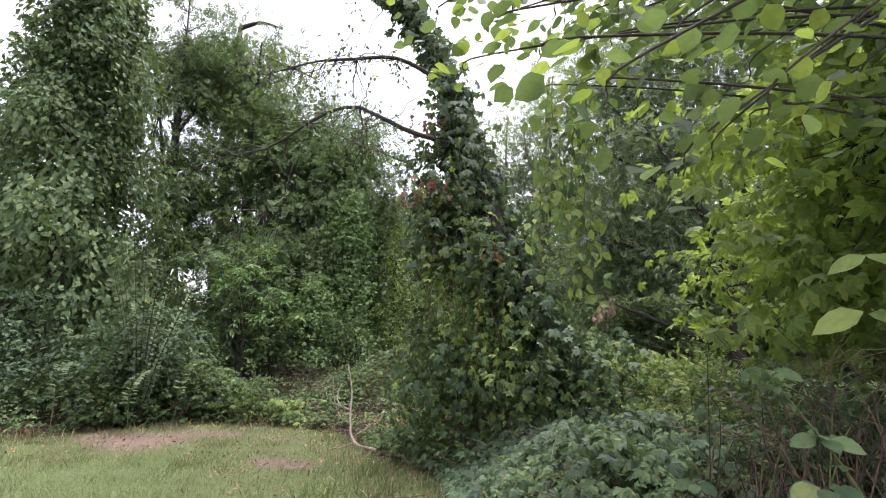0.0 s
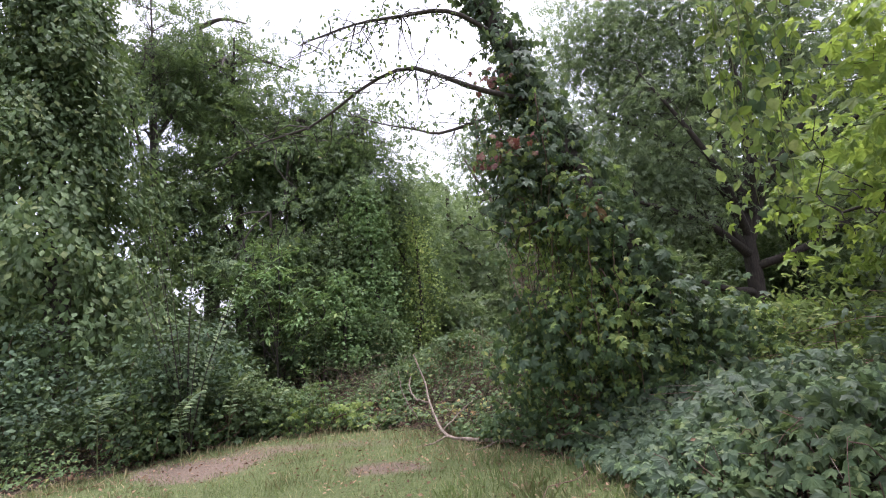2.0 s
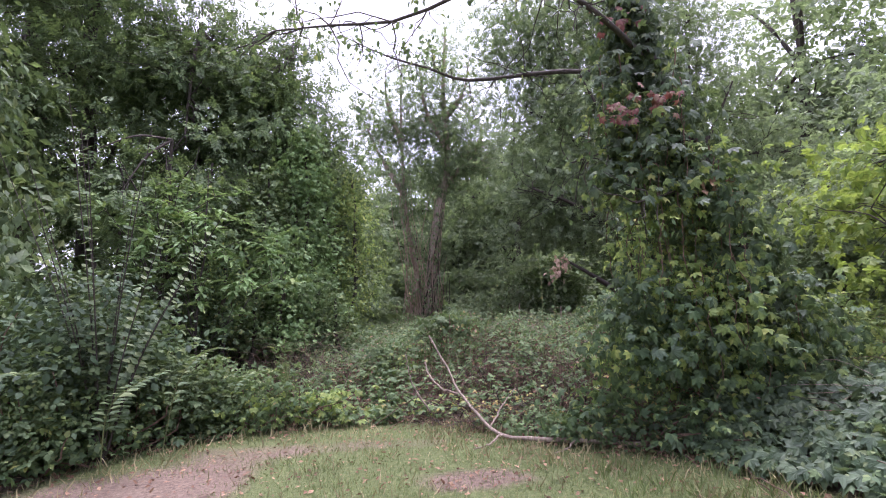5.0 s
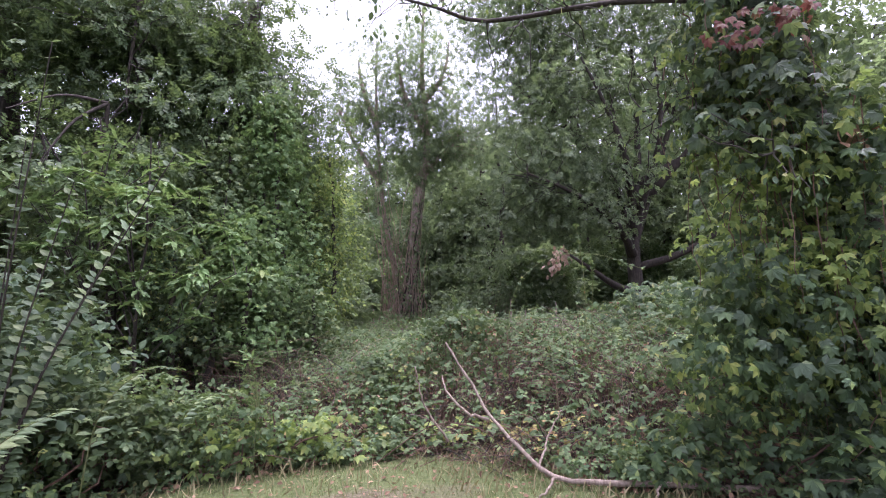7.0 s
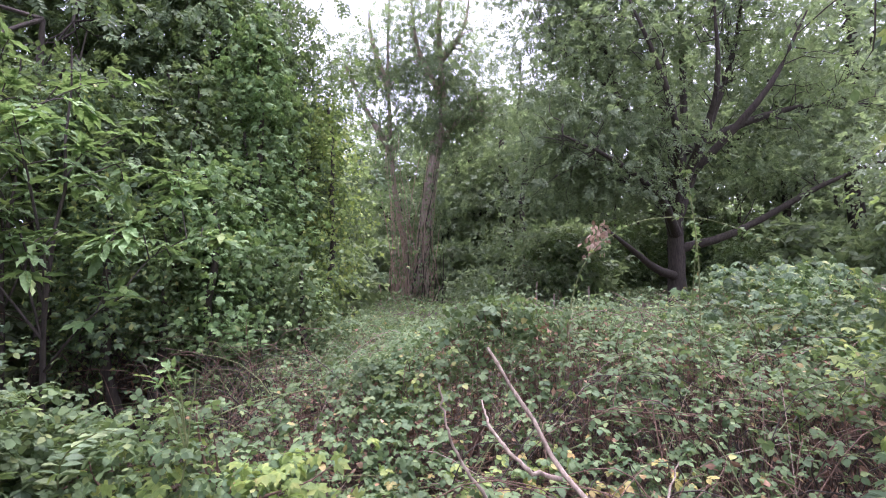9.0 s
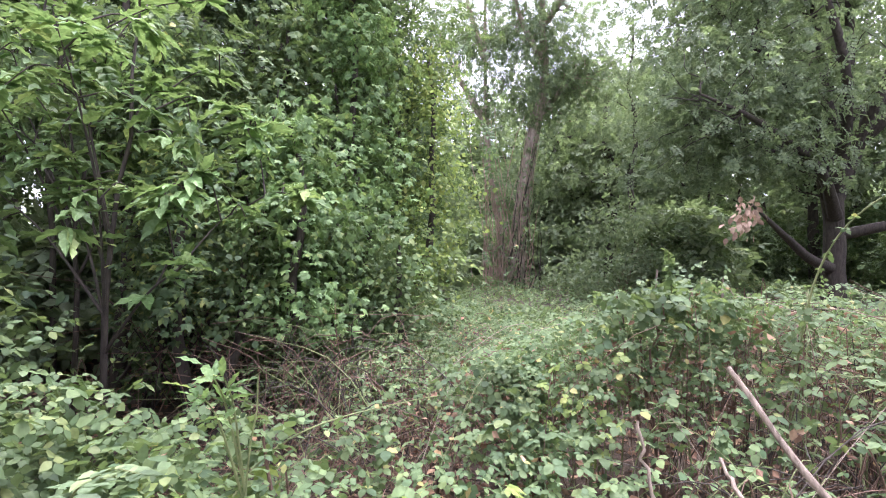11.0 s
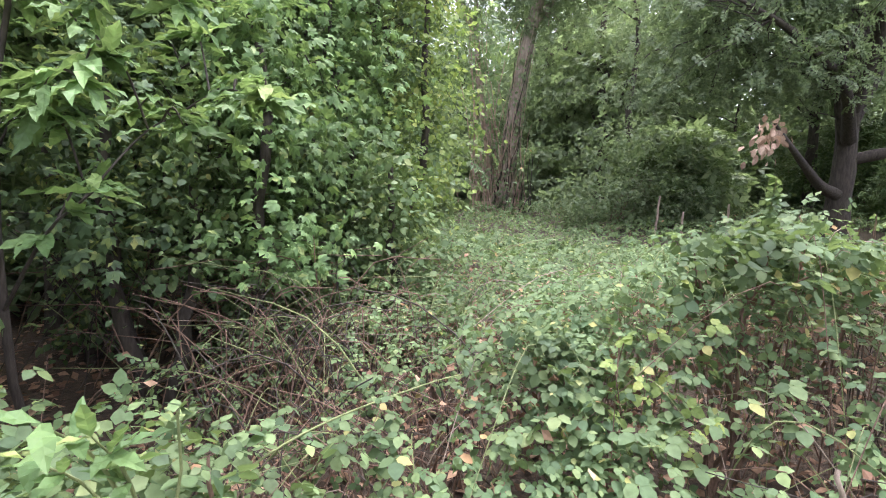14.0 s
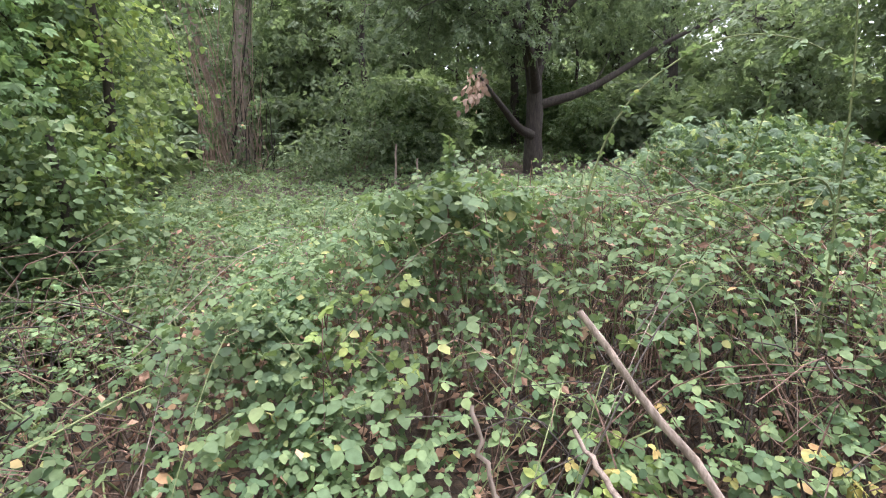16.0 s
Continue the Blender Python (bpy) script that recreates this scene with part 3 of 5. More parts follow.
    for w in strands:
        part("hanging_stem", mesh_from("hanging_stem", *tube(w - b, 0.006, 0.003, 4), M_TWIG), ob, "dry brown hanging vine stem")
    for c, n in (((0.72, 5.35, 2.98), 24), ((1.02, 5.28, 3.05), 20), ((0.86, 5.55, 3.95), 22)):
        c = np.array(c)
        P = c + rng.standard_normal((n, 3)) * np.array([0.11, 0.06, 0.08])
        D = rng.standard_normal((n, 3)) * 0.5 + np.array([0, -0.4, -0.9])
        N = rng.standard_normal((n, 3)) * 0.4 + np.array([-0.3, -0.9, 0.5])
        part("red_leaves", mesh_from("red_leaves", *scatter(PALM, P - b, D, N, np.full(n, 0.062)), M_RED, False), ob, "reddened creeper leaves")
    P = np.array([1.66, 5.5, 2.32]) + rng.standard_normal((26, 3)) * np.array([0.09, 0.05, 0.07])
    part("withered_leaves", mesh_from("withered_leaves", *scatter(OVAL, P - b, rng.standard_normal((26, 3)) * 0.5 + np.array([0, 0, -1.0]), rng.standard_normal((26, 3)) + np.array([0, -1.0, 0]), np.full(26, 0.1)), M_DEAD, False), ob, "withered brown leaf clump")
    return ob


creeper_tree()

# the tall vine-covered tree beside the lawn
def vine_tree():
    base = (-8.4, 7.2, 0)
    b = np.array(base)
    ob = thing("vine_covered_tree", base, "tall tree smothered in hanging green vine", "tree")
    part("trunk", mesh_from("trunk", *tube(np.array([[0, 0, -0.1], [0.1, 0, 3], [-0.2, 0.1, 6], [-0.3, 0, 9.5]]), 0.28, 0.1, 9, 0.05), M_BARK), ob)
    n = 4300
    z = rng.random(n) ** 0.9 * 10.2
    a = rng.uniform(0, 2 * math.pi, n)
    rad = np.interp(z, [0, 1.5, 3, 5, 6, 8, 10.2], [3.1, 2.85, 2.3, 1.7, 1.4, 1.1, 0.6])
    lump = 0.8 + 0.26 * np.sin(4 * a + 1.1 * z) + 0.2 * np.sin(7 * a - 2.0 * z + 1) + 0.1 * np.sin(2.9 * z + 3 * a)
    out = np.stack([np.cos(a), np.sin(a), np.full(n, 0.25)], 1)
    C = out * (rad * lump * rng.uniform(0.8, 1.0, n))[:, None]
    C[:, 2] = z
    P, D, N, S = leaf_clumps(OVAL_LOW, C, out, 0.16, 10, 0.155, 1.2, 0.7, 0.8)
    keep = P[:, 2] > 0.03
    part("vine", mesh_from("vine", *scatter(OVAL_LOW, P[keep], D[keep], N[keep], S[keep]), M_VINE, False), ob, "curtain of mid-green vine leaves")


vine_tree()

# the dark trees at the thicket's edge
def dark_tree(base, blobs, trunk_h, radius, clumps, per, size=0.12, mat=M_DARK, label="tall dark green broadleaf tree standing in the thicket", leaf=KSPRAY, nl=9, spread=0.26, group="dark broadleaf trees"):
    x, y, z = base
    tr = [(x, y, z), (x + 0.1, y, z + trunk_h * 0.35), (x - 0.1, y + 0.1, z + trunk_h * 0.7), (x, y, z + trunk_h)]
    pts = [tr[1], tr[2], tr[2], tr[3]]
    return tree("broadleaf_tree", label, base, tr, radius, auto_limbs(pts, blobs, nl), blobs, clumps, per, spread, leaf, size, mat, group=group)


dark_tree((-9.3, 13.4, 0), [((-9.2, 13.2, 9.2), (2.5, 2.4, 3.6)), ((-8.0, 12.6, 6.0), (2.6, 2.0, 2.6)), ((-7.5, 12.6, 8.8), (1.5, 1.5, 2.4)), ((-10.5, 12.5, 5), (2.8, 2, 3))], 11, 0.22, 720, 9, 0.24)
dark_tree((-6.2, 12.6, 0), [((-6.2, 12.4, 7.0), (1.7, 1.6, 2.9)), ((-5.0, 12.0, 4.4), (1.6, 1.4, 2.0)), ((-6.9, 11.6, 3.4), (1.8, 1.3, 2.2))], 8, 0.16, 850, 9, 0.22)
dark_tree((-4.0, 12.3, 0), [((-4.0, 12.3, 5.4), (1.15, 1.2, 2.1)), ((-4.9, 12.4, 6.6), (1.0, 1.0, 1.7)), ((-3.2, 12.0, 3.0), (0.9, 1.0, 1.5)), ((-4.6, 11.6, 2.6), (1.2, 1.0, 1.6))], 7.4, 0.10, 800, 9, 0.19)
dark_tree((-3.3, 12.8, 0), [((-3.2, 12.5, 3.4), (0.5, 0.6, 1.3)), ((-3.3, 12.5, 4.6), (0.5, 0.6, 1.0))], 5.4, 0.08, 200, 9, 0.17)
dark_tree((-4.3, 16.4, 0.3), [((-4.2, 16.2, 2.7), (0.9, 0.9, 2.0)), ((-4.9, 16.4, 4.0), (0.9, 0.9, 1.4))], 5.4, 0.09, 330, 9, 0.2)
dark_tree((-9.6, 10.6, 0), [((-9.5, 10.6, 8.6), (1.6, 1.3, 3.8)), ((-8.9, 10.4, 5.0), (1.2, 1.2, 2.0))], 10.5, 0.16, 540, 9, 0.22)
dark_tree((-12.0, 15.0, 0.2), [((-12.0, 15.0, 11), (3.2, 2.5, 4.2)), ((-10.8, 14.6, 7.5), (2.4, 2.2, 3))], 14, 0.26, 330, 8, 0.32)
dark_tree((-5.6, 10.2, 0), [((-5.6, 10.0, 3.4), (1.4, 1.0, 1.5)), ((-4.7, 10.2, 2.6), (0.9, 0.8, 1.2))], 4.5, 0.07, 170, 9, 0.20, label="young dark broadleaf tree in the thicket's shade")


# the ivy column that ends the dark thicket
def ivy_column(base, height, r, n, mat=M_CREEP, label="slim stem hung with dense dark ivy", leaf=BROAD_MID, size=0.08, zmin=0.0):
    size, n = size * 0.72, int(n * 1.6)
    b = np.array(base, float)
    ob = thing("ivy_stem", base, label, "climber", "ivy-hung stems")
    tl = wobble((0, 0, -0.1), (rng.uniform(-0.2, 0.2), rng.uniform(-0.2, 0.2), height), 9, 0.05)
    part("stem", mesh_from("stem", *tube(tl, 0.06, 0.02, 7, 0.05), M_BARK), ob)
    z = zmin + rng.random(n) * (height - zmin)
    a = rng.uniform(0, 2 * math.pi, n)
    out = np.stack([np.cos(a), np.sin(a), np.full(n, 0.2)], 1)
    prof = np.sin(math.pi * np.clip(z / height * 0.85 + 0.14, 0, 1)) ** 0.6
    C = np.stack([np.interp(z, tl[:, 2], tl[:, 0]), np.interp(z, tl[:, 2], tl[:, 1]), z], 1)
    C += out * (r * prof * (0.75 + 0.3 * np.sin(3 * a + 4 * z)) * rng.uniform(0.6, 1, n))[:, None]
    P, D, N, S = leaf_clumps(leaf, C, out, 0.13, 9, size, 0.45, 1.1, 1.0)
    k = P[:, 2] > 0.02
    part("ivy", mesh_from("ivy", *scatter(leaf, P[k], D[k], N[k], S[k]), mat, True), ob)
    return ob


ivy_column((-3.15, 10.6, 0.1), 4.6, 0.62, 320, M_CHEST, leaf=PALM, size=0.1)
ivy_column((-2.75, 11.4, 0.1), 3.9, 0.55, 300, M_CREEP_LIGHT, size=0.09)
ivy_column((-3.9, 10.3, 0.05), 3.8, 0.5, 190, M_VINE, leaf=PALM, size=0.1)
ivy_column((-3.35, 9.85, 0.05), 1.7, 0.6, 380, M_BRAM, "low ivy-hung stump under the trees")
ivy_column((-3.3, 9.25, 0.0), 2.5, 0.6, 120, M_CHEST, "ivy draped over bare stems above a dark hollow", PALM, 0.09, 0.7)
ivy_column((-4.0, 9.1, 0.0), 2.2, 0.5, 80, M_CREEP, "ivy draped over bare stems above a dark hollow", PALM, 0.09, 0.8)
ivy_column((-2.6, 10.0, 0.0), 1.5, 0.45, 170, M_VINE, "low ivy-hung stump under the trees", BROAD_MID, 0.08)
ivy_column((-4.9, 9.7, 0.05), 3.4, 0.4, 300)


# shrubs along the lawn's edge
def shrub(base, blobs, n, per, leaf, size, mat, label, spread=0.11, group="border shrubs", stems=8):
    b = np.array(base, float)
    ob = thing("shrub", base, label, "shrub", group)
    C, out = in_ellipsoids(blobs, n, 0.4)
    C = C - b
    k = C[:, 2] > 0.06
    C, out = C[k], out[k]
    for i in range(stems):
        e = C[rng.integers(len(C))]
        part("stem", mesh_from("stem", *tube(wobble((rng.uniform(-0.15, 0.15), rng.uniform(-0.15, 0.15), -0.05), e, 8, 0.12), 0.014, 0.004, 5), M_TWIG), ob)
    P, D, N, S = leaf_clumps(leaf, C, out, spread * 1.5, per, size, 0.25, 1.7, 0.16)
    k = (P[:, 2] > 0.02) & (lawn_distance(P[:, 0] + b[0], P[:, 1] + b[1]) > -0.12)
    part("leaves", mesh_from("leaves", *scatter(leaf, P[k], D[k], N[k], S[k]), mat, True), ob)
    return ob


SHRUB_LABEL = "dense green shrub overhanging the lawn's edge"
shrub((-4.9, 6.3, 0), [((-4.9, 6.2, 0.8), (1.0, 0.9, 0.8)), ((-4.4, 6.4, 1.1), (0.8, 0.7, 0.7))], 300, 15, OVAL, 0.085, M_SHADE_LEAF, SHRUB_LABEL)
shrub((-6.4, 5.4, 0), [((-6.3, 5.4, 0.75), (1.1, 1.0, 0.75)), ((-6.8, 5.8, 1.4), (0.9, 0.9, 0.8))], 300, 14, OVAL, 0.085, M_SHADE_LEAF, SHRUB_LABEL)
shrub((-3.9, 7.0, 0), [((-4.0, 7.0, 0.5), (0.75, 0.6, 0.5)), ((-4.5, 7.3, 0.8), (0.5, 0.5, 0.5))], 250, 12, TRIO_MID, 0.055, M_VINE, "leafy bramble shrub beside the worn earth")
shrub((-3.55, 7.4, 0), [((-3.6, 7.3, 0.33), (0.55, 0.5, 0.36))], 110, 11, TRIO_MID, 0.055, M_VINE, "low bramble shrub with pale oval leaves")
shrub((-4.4, 5.95, 0), [((-4.4, 5.95, 0.55), (0.6, 0.5, 0.6))], 180, 10, TRIO_MID, 0.055, M_VINE, SHRUB_LABEL)
shrub((-5.4, 7.6, 0), [((-5.3, 7.5, 1.1), (1.0, 0.9, 0.9))], 280, 15, OVAL, 0.085, M_SHADE_LEAF, "dark shrub behind the border, shade put into its leaf colour")
shrub((-8.0, 4.2, 0), [((-7.9, 4.2, 0.8), (1.3, 1.1, 0.9))], 300, 12, OVAL_LOW, 0.1, M_SHADE_LEAF, SHRUB_LABEL)
shrub((-2.7, 7.2, 0), [((-2.75, 7.15, 0.4), (0.38, 0.36, 0.36))], 50, 9, TRIO_MID, 0.055, M_BRAM, "low bramble shrub with pale oval leaves")


LOBED = "low sycamore-like seedlings with broad lobed leaves along the lawn's edge"
shrub((-4.1, 6.4, 0), [((-3.9, 6.6, 0.3), (0.5, 0.4, 0.32)), ((-4.4, 5.9, 0.34), (0.35, 0.45, 0.36))], 95, 5, PALM, 0.085, M_CREEP, LOBED, 0.1, stems=12)
shrub((-2.9, 7.1, 0), [((-3.0, 7.1, 0.26), (0.5, 0.28, 0.26)), ((-2.2, 7.2, 0.22), (0.4, 0.25, 0.22))], 60, 5, PALM, 0.075, M_CREEP_LIGHT, LOBED, 0.1, stems=10)
shrub((0.9, 5.75, 0), [((0.6, 6.0, 0.28), (0.5, 0.3, 0.28)), ((1.3, 5.45, 0.25), (0.5, 0.25, 0.25))], 90, 5, PALM, 0.08, M_CREEP, LOBED, 0.1, stems=12)


shrub((-0.9, 8.25, 0), [((-0.85, 8.25, 1.08), (0.32, 0.25, 0.18)), ((-0.4, 8.35, 1.05), (0.25, 0.2, 0.14))], 40, 7, TRIO_MID, 0.062, M_BRAM, "taller leafy bramble clump on the thicket's crest", 0.09)


# upright elm shoots standing out of the shrubs
def elm_shoots():
    ob = thing("elm_sapling", (-4.1, 6.1, 0), "young elm with upright shoots of pale paired leaves", "sapling")
    b = np.array([-4.1, 6.1, 0])
    tips = [(-4.25, 5.7, 3.42), (-4.0, 5.6, 2.95), (-3.55, 5.8, 3.1), (-4.5, 5.7, 2.4), (-2.85, 5.9, 2.4), (-4.75, 5.9, 2.9), (-3.75, 5.9, 2.5), (-5.1, 6.0, 3.0), (-4.4, 6.1, 3.2), (-3.2, 6.0, 1.95), (-3.4, 5.8, 2.2)]
    for e in tips:
        e = np.array(e) - b
        s = np.array([e[0] * 0.35, e[1] * 0.4, 0.0])
        l = smooth_line([(0, 0, -0.05), s + np.array([0, 0, e[2] * 0.45]), e], 34)
        shoot = part("shoot", mesh_from("shoot", *tube(l, 0.010, 0.003, 5), M_BARK), ob)
        k = np.repeat(np.arange(6, 34), 2)
        side = np.tile([1.0, -1.0], 28)
        d = unit(np.gradient(l, axis=0))[k]
        across = unit(np.cross(d, np.tile([0.15, 1.0, 0.2], (len(k), 1))))
        D = across * side[:, None] + d * 0.35 + rng.standard_normal((56, 3)) * 0.15
        N = np.tile([0, -0.35, 1.0], (56, 1)) + rng.standard_normal((56, 3)) * 0.2
        part("shoot_leaves", mesh_from("shoot_leaves", *scatter(OVAL, l[k], D, N, np.linspace(0.105, 0.06, 56)), M_ELM, False), shoot)


elm_shoots()


# the sweet chestnut saplings
CHEST_LEAF = mesh_from("chestnut_leaf", LONG[0] * 0.19, LONG[1], M_CHEST, False)


def chestnut(base, height, tips, whorl, label, single=True, size=1.0):
    b = np.array(base, float)
    ob = thing("chestnut_sapling", base, label, "sapling", "chestnut saplings")
    stem = wobble((0, 0, -0.05), (0.1, 0, height), 10, 0.03)
    part("stem", mesh_from("stem", *tube(stem, 0.026 * size * size, 0.006 * size, 7, 0.04), M_BARK if size == 1 else M_CANE), ob)
    P, D, N = [], [], []
    mains = []
    for i, e in enumerate(tips):
        e = np.array(e, float) - b
        if i < 7 or size < 1:
            z0 = max(0.3 * size, e[2] * 0.55)
            s = np.array([np.interp(z0, stem[:, 2], stem[:, 0]), np.interp(z0, stem[:, 2], stem[:, 1]), z0])
        else:
            q = np.concatenate(mains)
            s = q[((q - e) ** 2).sum(1).argmin()]
        l = smooth_line([s, s * 0.45 + e * 0.55 + np.array([0, 0, 0.08]), e], 9)
        mains.append(l[3:])
        part("twig", mesh_from("twig", *tube(l, (0.012 if i < 7 else 0.006) * size, 0.003 * size, 5), M_BARK if size == 1 else M_CANE), ob)
        way = unit(e - s)
        for q, cnt in ((8, whorl), (6, 4), (4, 3)):
            for _ in range(cnt):
                d = unit(np.array([rng.standard_normal(), rng.standard_normal() - 0.25, 0.0]) + way * 0.5)
                P.append(l[q])
                D.append(unit(d + np.array([0, 0, -rng.uniform(0.0, 0.42)])))
                N.append(np.array([0, 0, 0.9]) + d * 0.6 + rng.standard_normal(3) * 0.25)
    P, D, N = np.array(P), np.array(D), np.array(N)
    if single:
        Z = unit(N - (N * D).sum(1, keepdims=True) * D)
        X = np.cross(D, Z)
        if len(P) > 300:
            part("leaves", mesh_from("leaves", *scatter(LONG, P[300:], D[300:], N[300:], 0.19 * rng.uniform(0.7, 1.2, len(P) - 300)), M_CHEST, False), ob)
        for p, x, y, z in zip(P[:300], X, D, Z):
            lf = part("leaf", CHEST_LEAF, ob)
            k = size * rng.uniform(0.7, 1.2)
            m = Matrix(((x[0], y[0], z[0], p[0]), (x[1], y[1], z[1], p[1]), (x[2], y[2], z[2], p[2]), (0, 0, 0, 1)))
            lf.matrix_local = m @ Matrix.Scale(k, 4)
    else:
        part("leaves", mesh_from("leaves", *scatter(LONG, P, D, N, 0.19 * rng.uniform(0.7, 1.2, len(P))), M_CHEST, False), ob)
    return ob


def tips_in(blobs, n):
    return in_ellipsoids(blobs, n, 0.35)[0]


chestnut((-4.3, 8.5, 0), 3.4, tips_in([((-4.0, 8.2, 2.0), (0.75, 0.7, 0.75)), ((-3.7, 8.1, 1.6), (0.5, 0.5, 0.4)), ((-4.3, 8.3, 2.8), (0.8, 0.7, 0.6)), ((-3.25, 8.3, 1.85), (0.5, 0.45, 0.35)), ((-3.6, 8.4, 2.5), (0.7, 0.6, 0.5)), ((-4.9, 8.3, 1.9), (0.5, 0.5, 0.6))], 60), 7, "sweet chestnut sapling with long toothed pale green leaves")
chestnut((-3.9, 9.9, 0), 3.0, tips_in([((-3.75, 9.8, 2.1), (0.7, 0.6, 0.7)), ((-3.3, 9.9, 1.9), (0.5, 0.5, 0.5))], 36), 6, "bright chestnut sapling against the dark thicket", False)
chestnut((-5.2, 9.2, 0), 3.6, tips_in([((-5.1, 9.0, 2.6), (1.0, 0.7, 0.9))], 34), 6, "tall chestnut sapling in the shade", False)
chestnut((-2.68, 6.95, 0), 0.95, [(-2.66, 6.76, 1.02), (-2.62, 6.8, 0.98), (-2.72, 6.8, 0.94)], 2, "small pale seedling rising out of the brambles", size=0.45)

# the far ivy-scarred twin trunk
tree("twin_trunk_tree", "ivy-scarred twin-trunked tree with sparse crown", (-0.9, 20, 0.5),
     [(-0.9, 20, 0.5), (-0.75, 20, 2.6), (-0.5, 20, 4.4), (-0.28, 20, 5.6), (0.0, 20.1, 6.9), (-0.1, 20.2, 9.4), (0.1, 20.3, 12.5)], 0.24,
     [[(-1.2, 19.8, 0.4), (-1.35, 19.9, 2.5), (-1.7, 20, 4.7), (-1.8, 20.2, 8.8), (-1.7, 20.2, 10.8)], [(-0.3, 20, 5.6), (0.5, 20.1, 6.6), (1.1, 20.1, 7.3)], [(-1.75, 20, 5.5), (-2.6, 20, 7.0), (-3.2, 20, 8.4)],
      [(-0.1, 20.1, 7.4), (-0.8, 20, 8.9), (-1.0, 20, 10.6)], [(-0.05, 20.2, 8.6), (0.7, 20.1, 9.6), (1.0, 20.2, 11.0)], [(-1.8, 20.2, 7.6), (-2.3, 20.2, 9.2), (-2.4, 20.2, 10.2)]],
     [((-0.2, 20.3, 9.0), (2.0, 1.3, 3.4)), ((-2.3, 20.4, 8.0), (1.5, 1.1, 2.8)), ((1.3, 20.7, 7.4), (1.4, 0.9, 2.3))], 1080, 8, 0.3, KSPRAY, 0.19, M_OAK, M_BARK_PALE, twig_share=0.25, pad=0.7, limb_r=0.5, top=0.22)


def trunk_stems():
    """Dry ivy stems clinging to the twin trunk."""
    ob = thing("dead_ivy", (-0.95, 19.7, 0.5), "dry brown ivy stems clinging to the far trunk", "climber")
    b = np.array([-0.95, 19.7, 0.5])
    trunks = (([0, 2.1, 3.9, 5.1, 6.4], [0.05, 0.2, 0.45, 0.67, 0.95]), ([0, 2.0, 4.2, 7.0], [-0.28, -0.42, -0.75, -0.82]))
    for i in range(92):
        zs, xs = trunks[i % 2]
        h = 1.0 + 4.6 * rng.random() ** 1.6
        off = rng.standard_normal() * 0.2
        zz = np.linspace(-0.1, h, 10)
        l = np.stack([np.interp(zz, zs, xs) + off * (1.5 - 0.2 * zz) + np.cumsum(rng.standard_normal(10)) * 0.045, 0.12 + 0.3 * np.abs(off) + rng.uniform(-0.2, 0.05) + 0 * zz, zz], 1)
        part("dry_stem", mesh_from("dry_stem", *tube(l, rng.uniform(0.012, 0.026), 0.006, 4), M_DRYIVY if i % 4 else M_BARK), ob)
    n = 230
    z = rng.random(n) * 6.4
    side = rng.integers(0, 2, n)
    tx = np.where(side, np.interp(z, *trunks[1]), np.interp(z, *trunks[0]))
    C = np.stack([tx + rng.standard_normal(n) * 0.24, rng.uniform(-0.2, 0.4, n), z], 1)
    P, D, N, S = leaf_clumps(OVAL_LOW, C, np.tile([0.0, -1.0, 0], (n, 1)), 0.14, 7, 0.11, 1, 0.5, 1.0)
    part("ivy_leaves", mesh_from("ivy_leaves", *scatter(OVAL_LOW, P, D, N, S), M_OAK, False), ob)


trunk_stems()

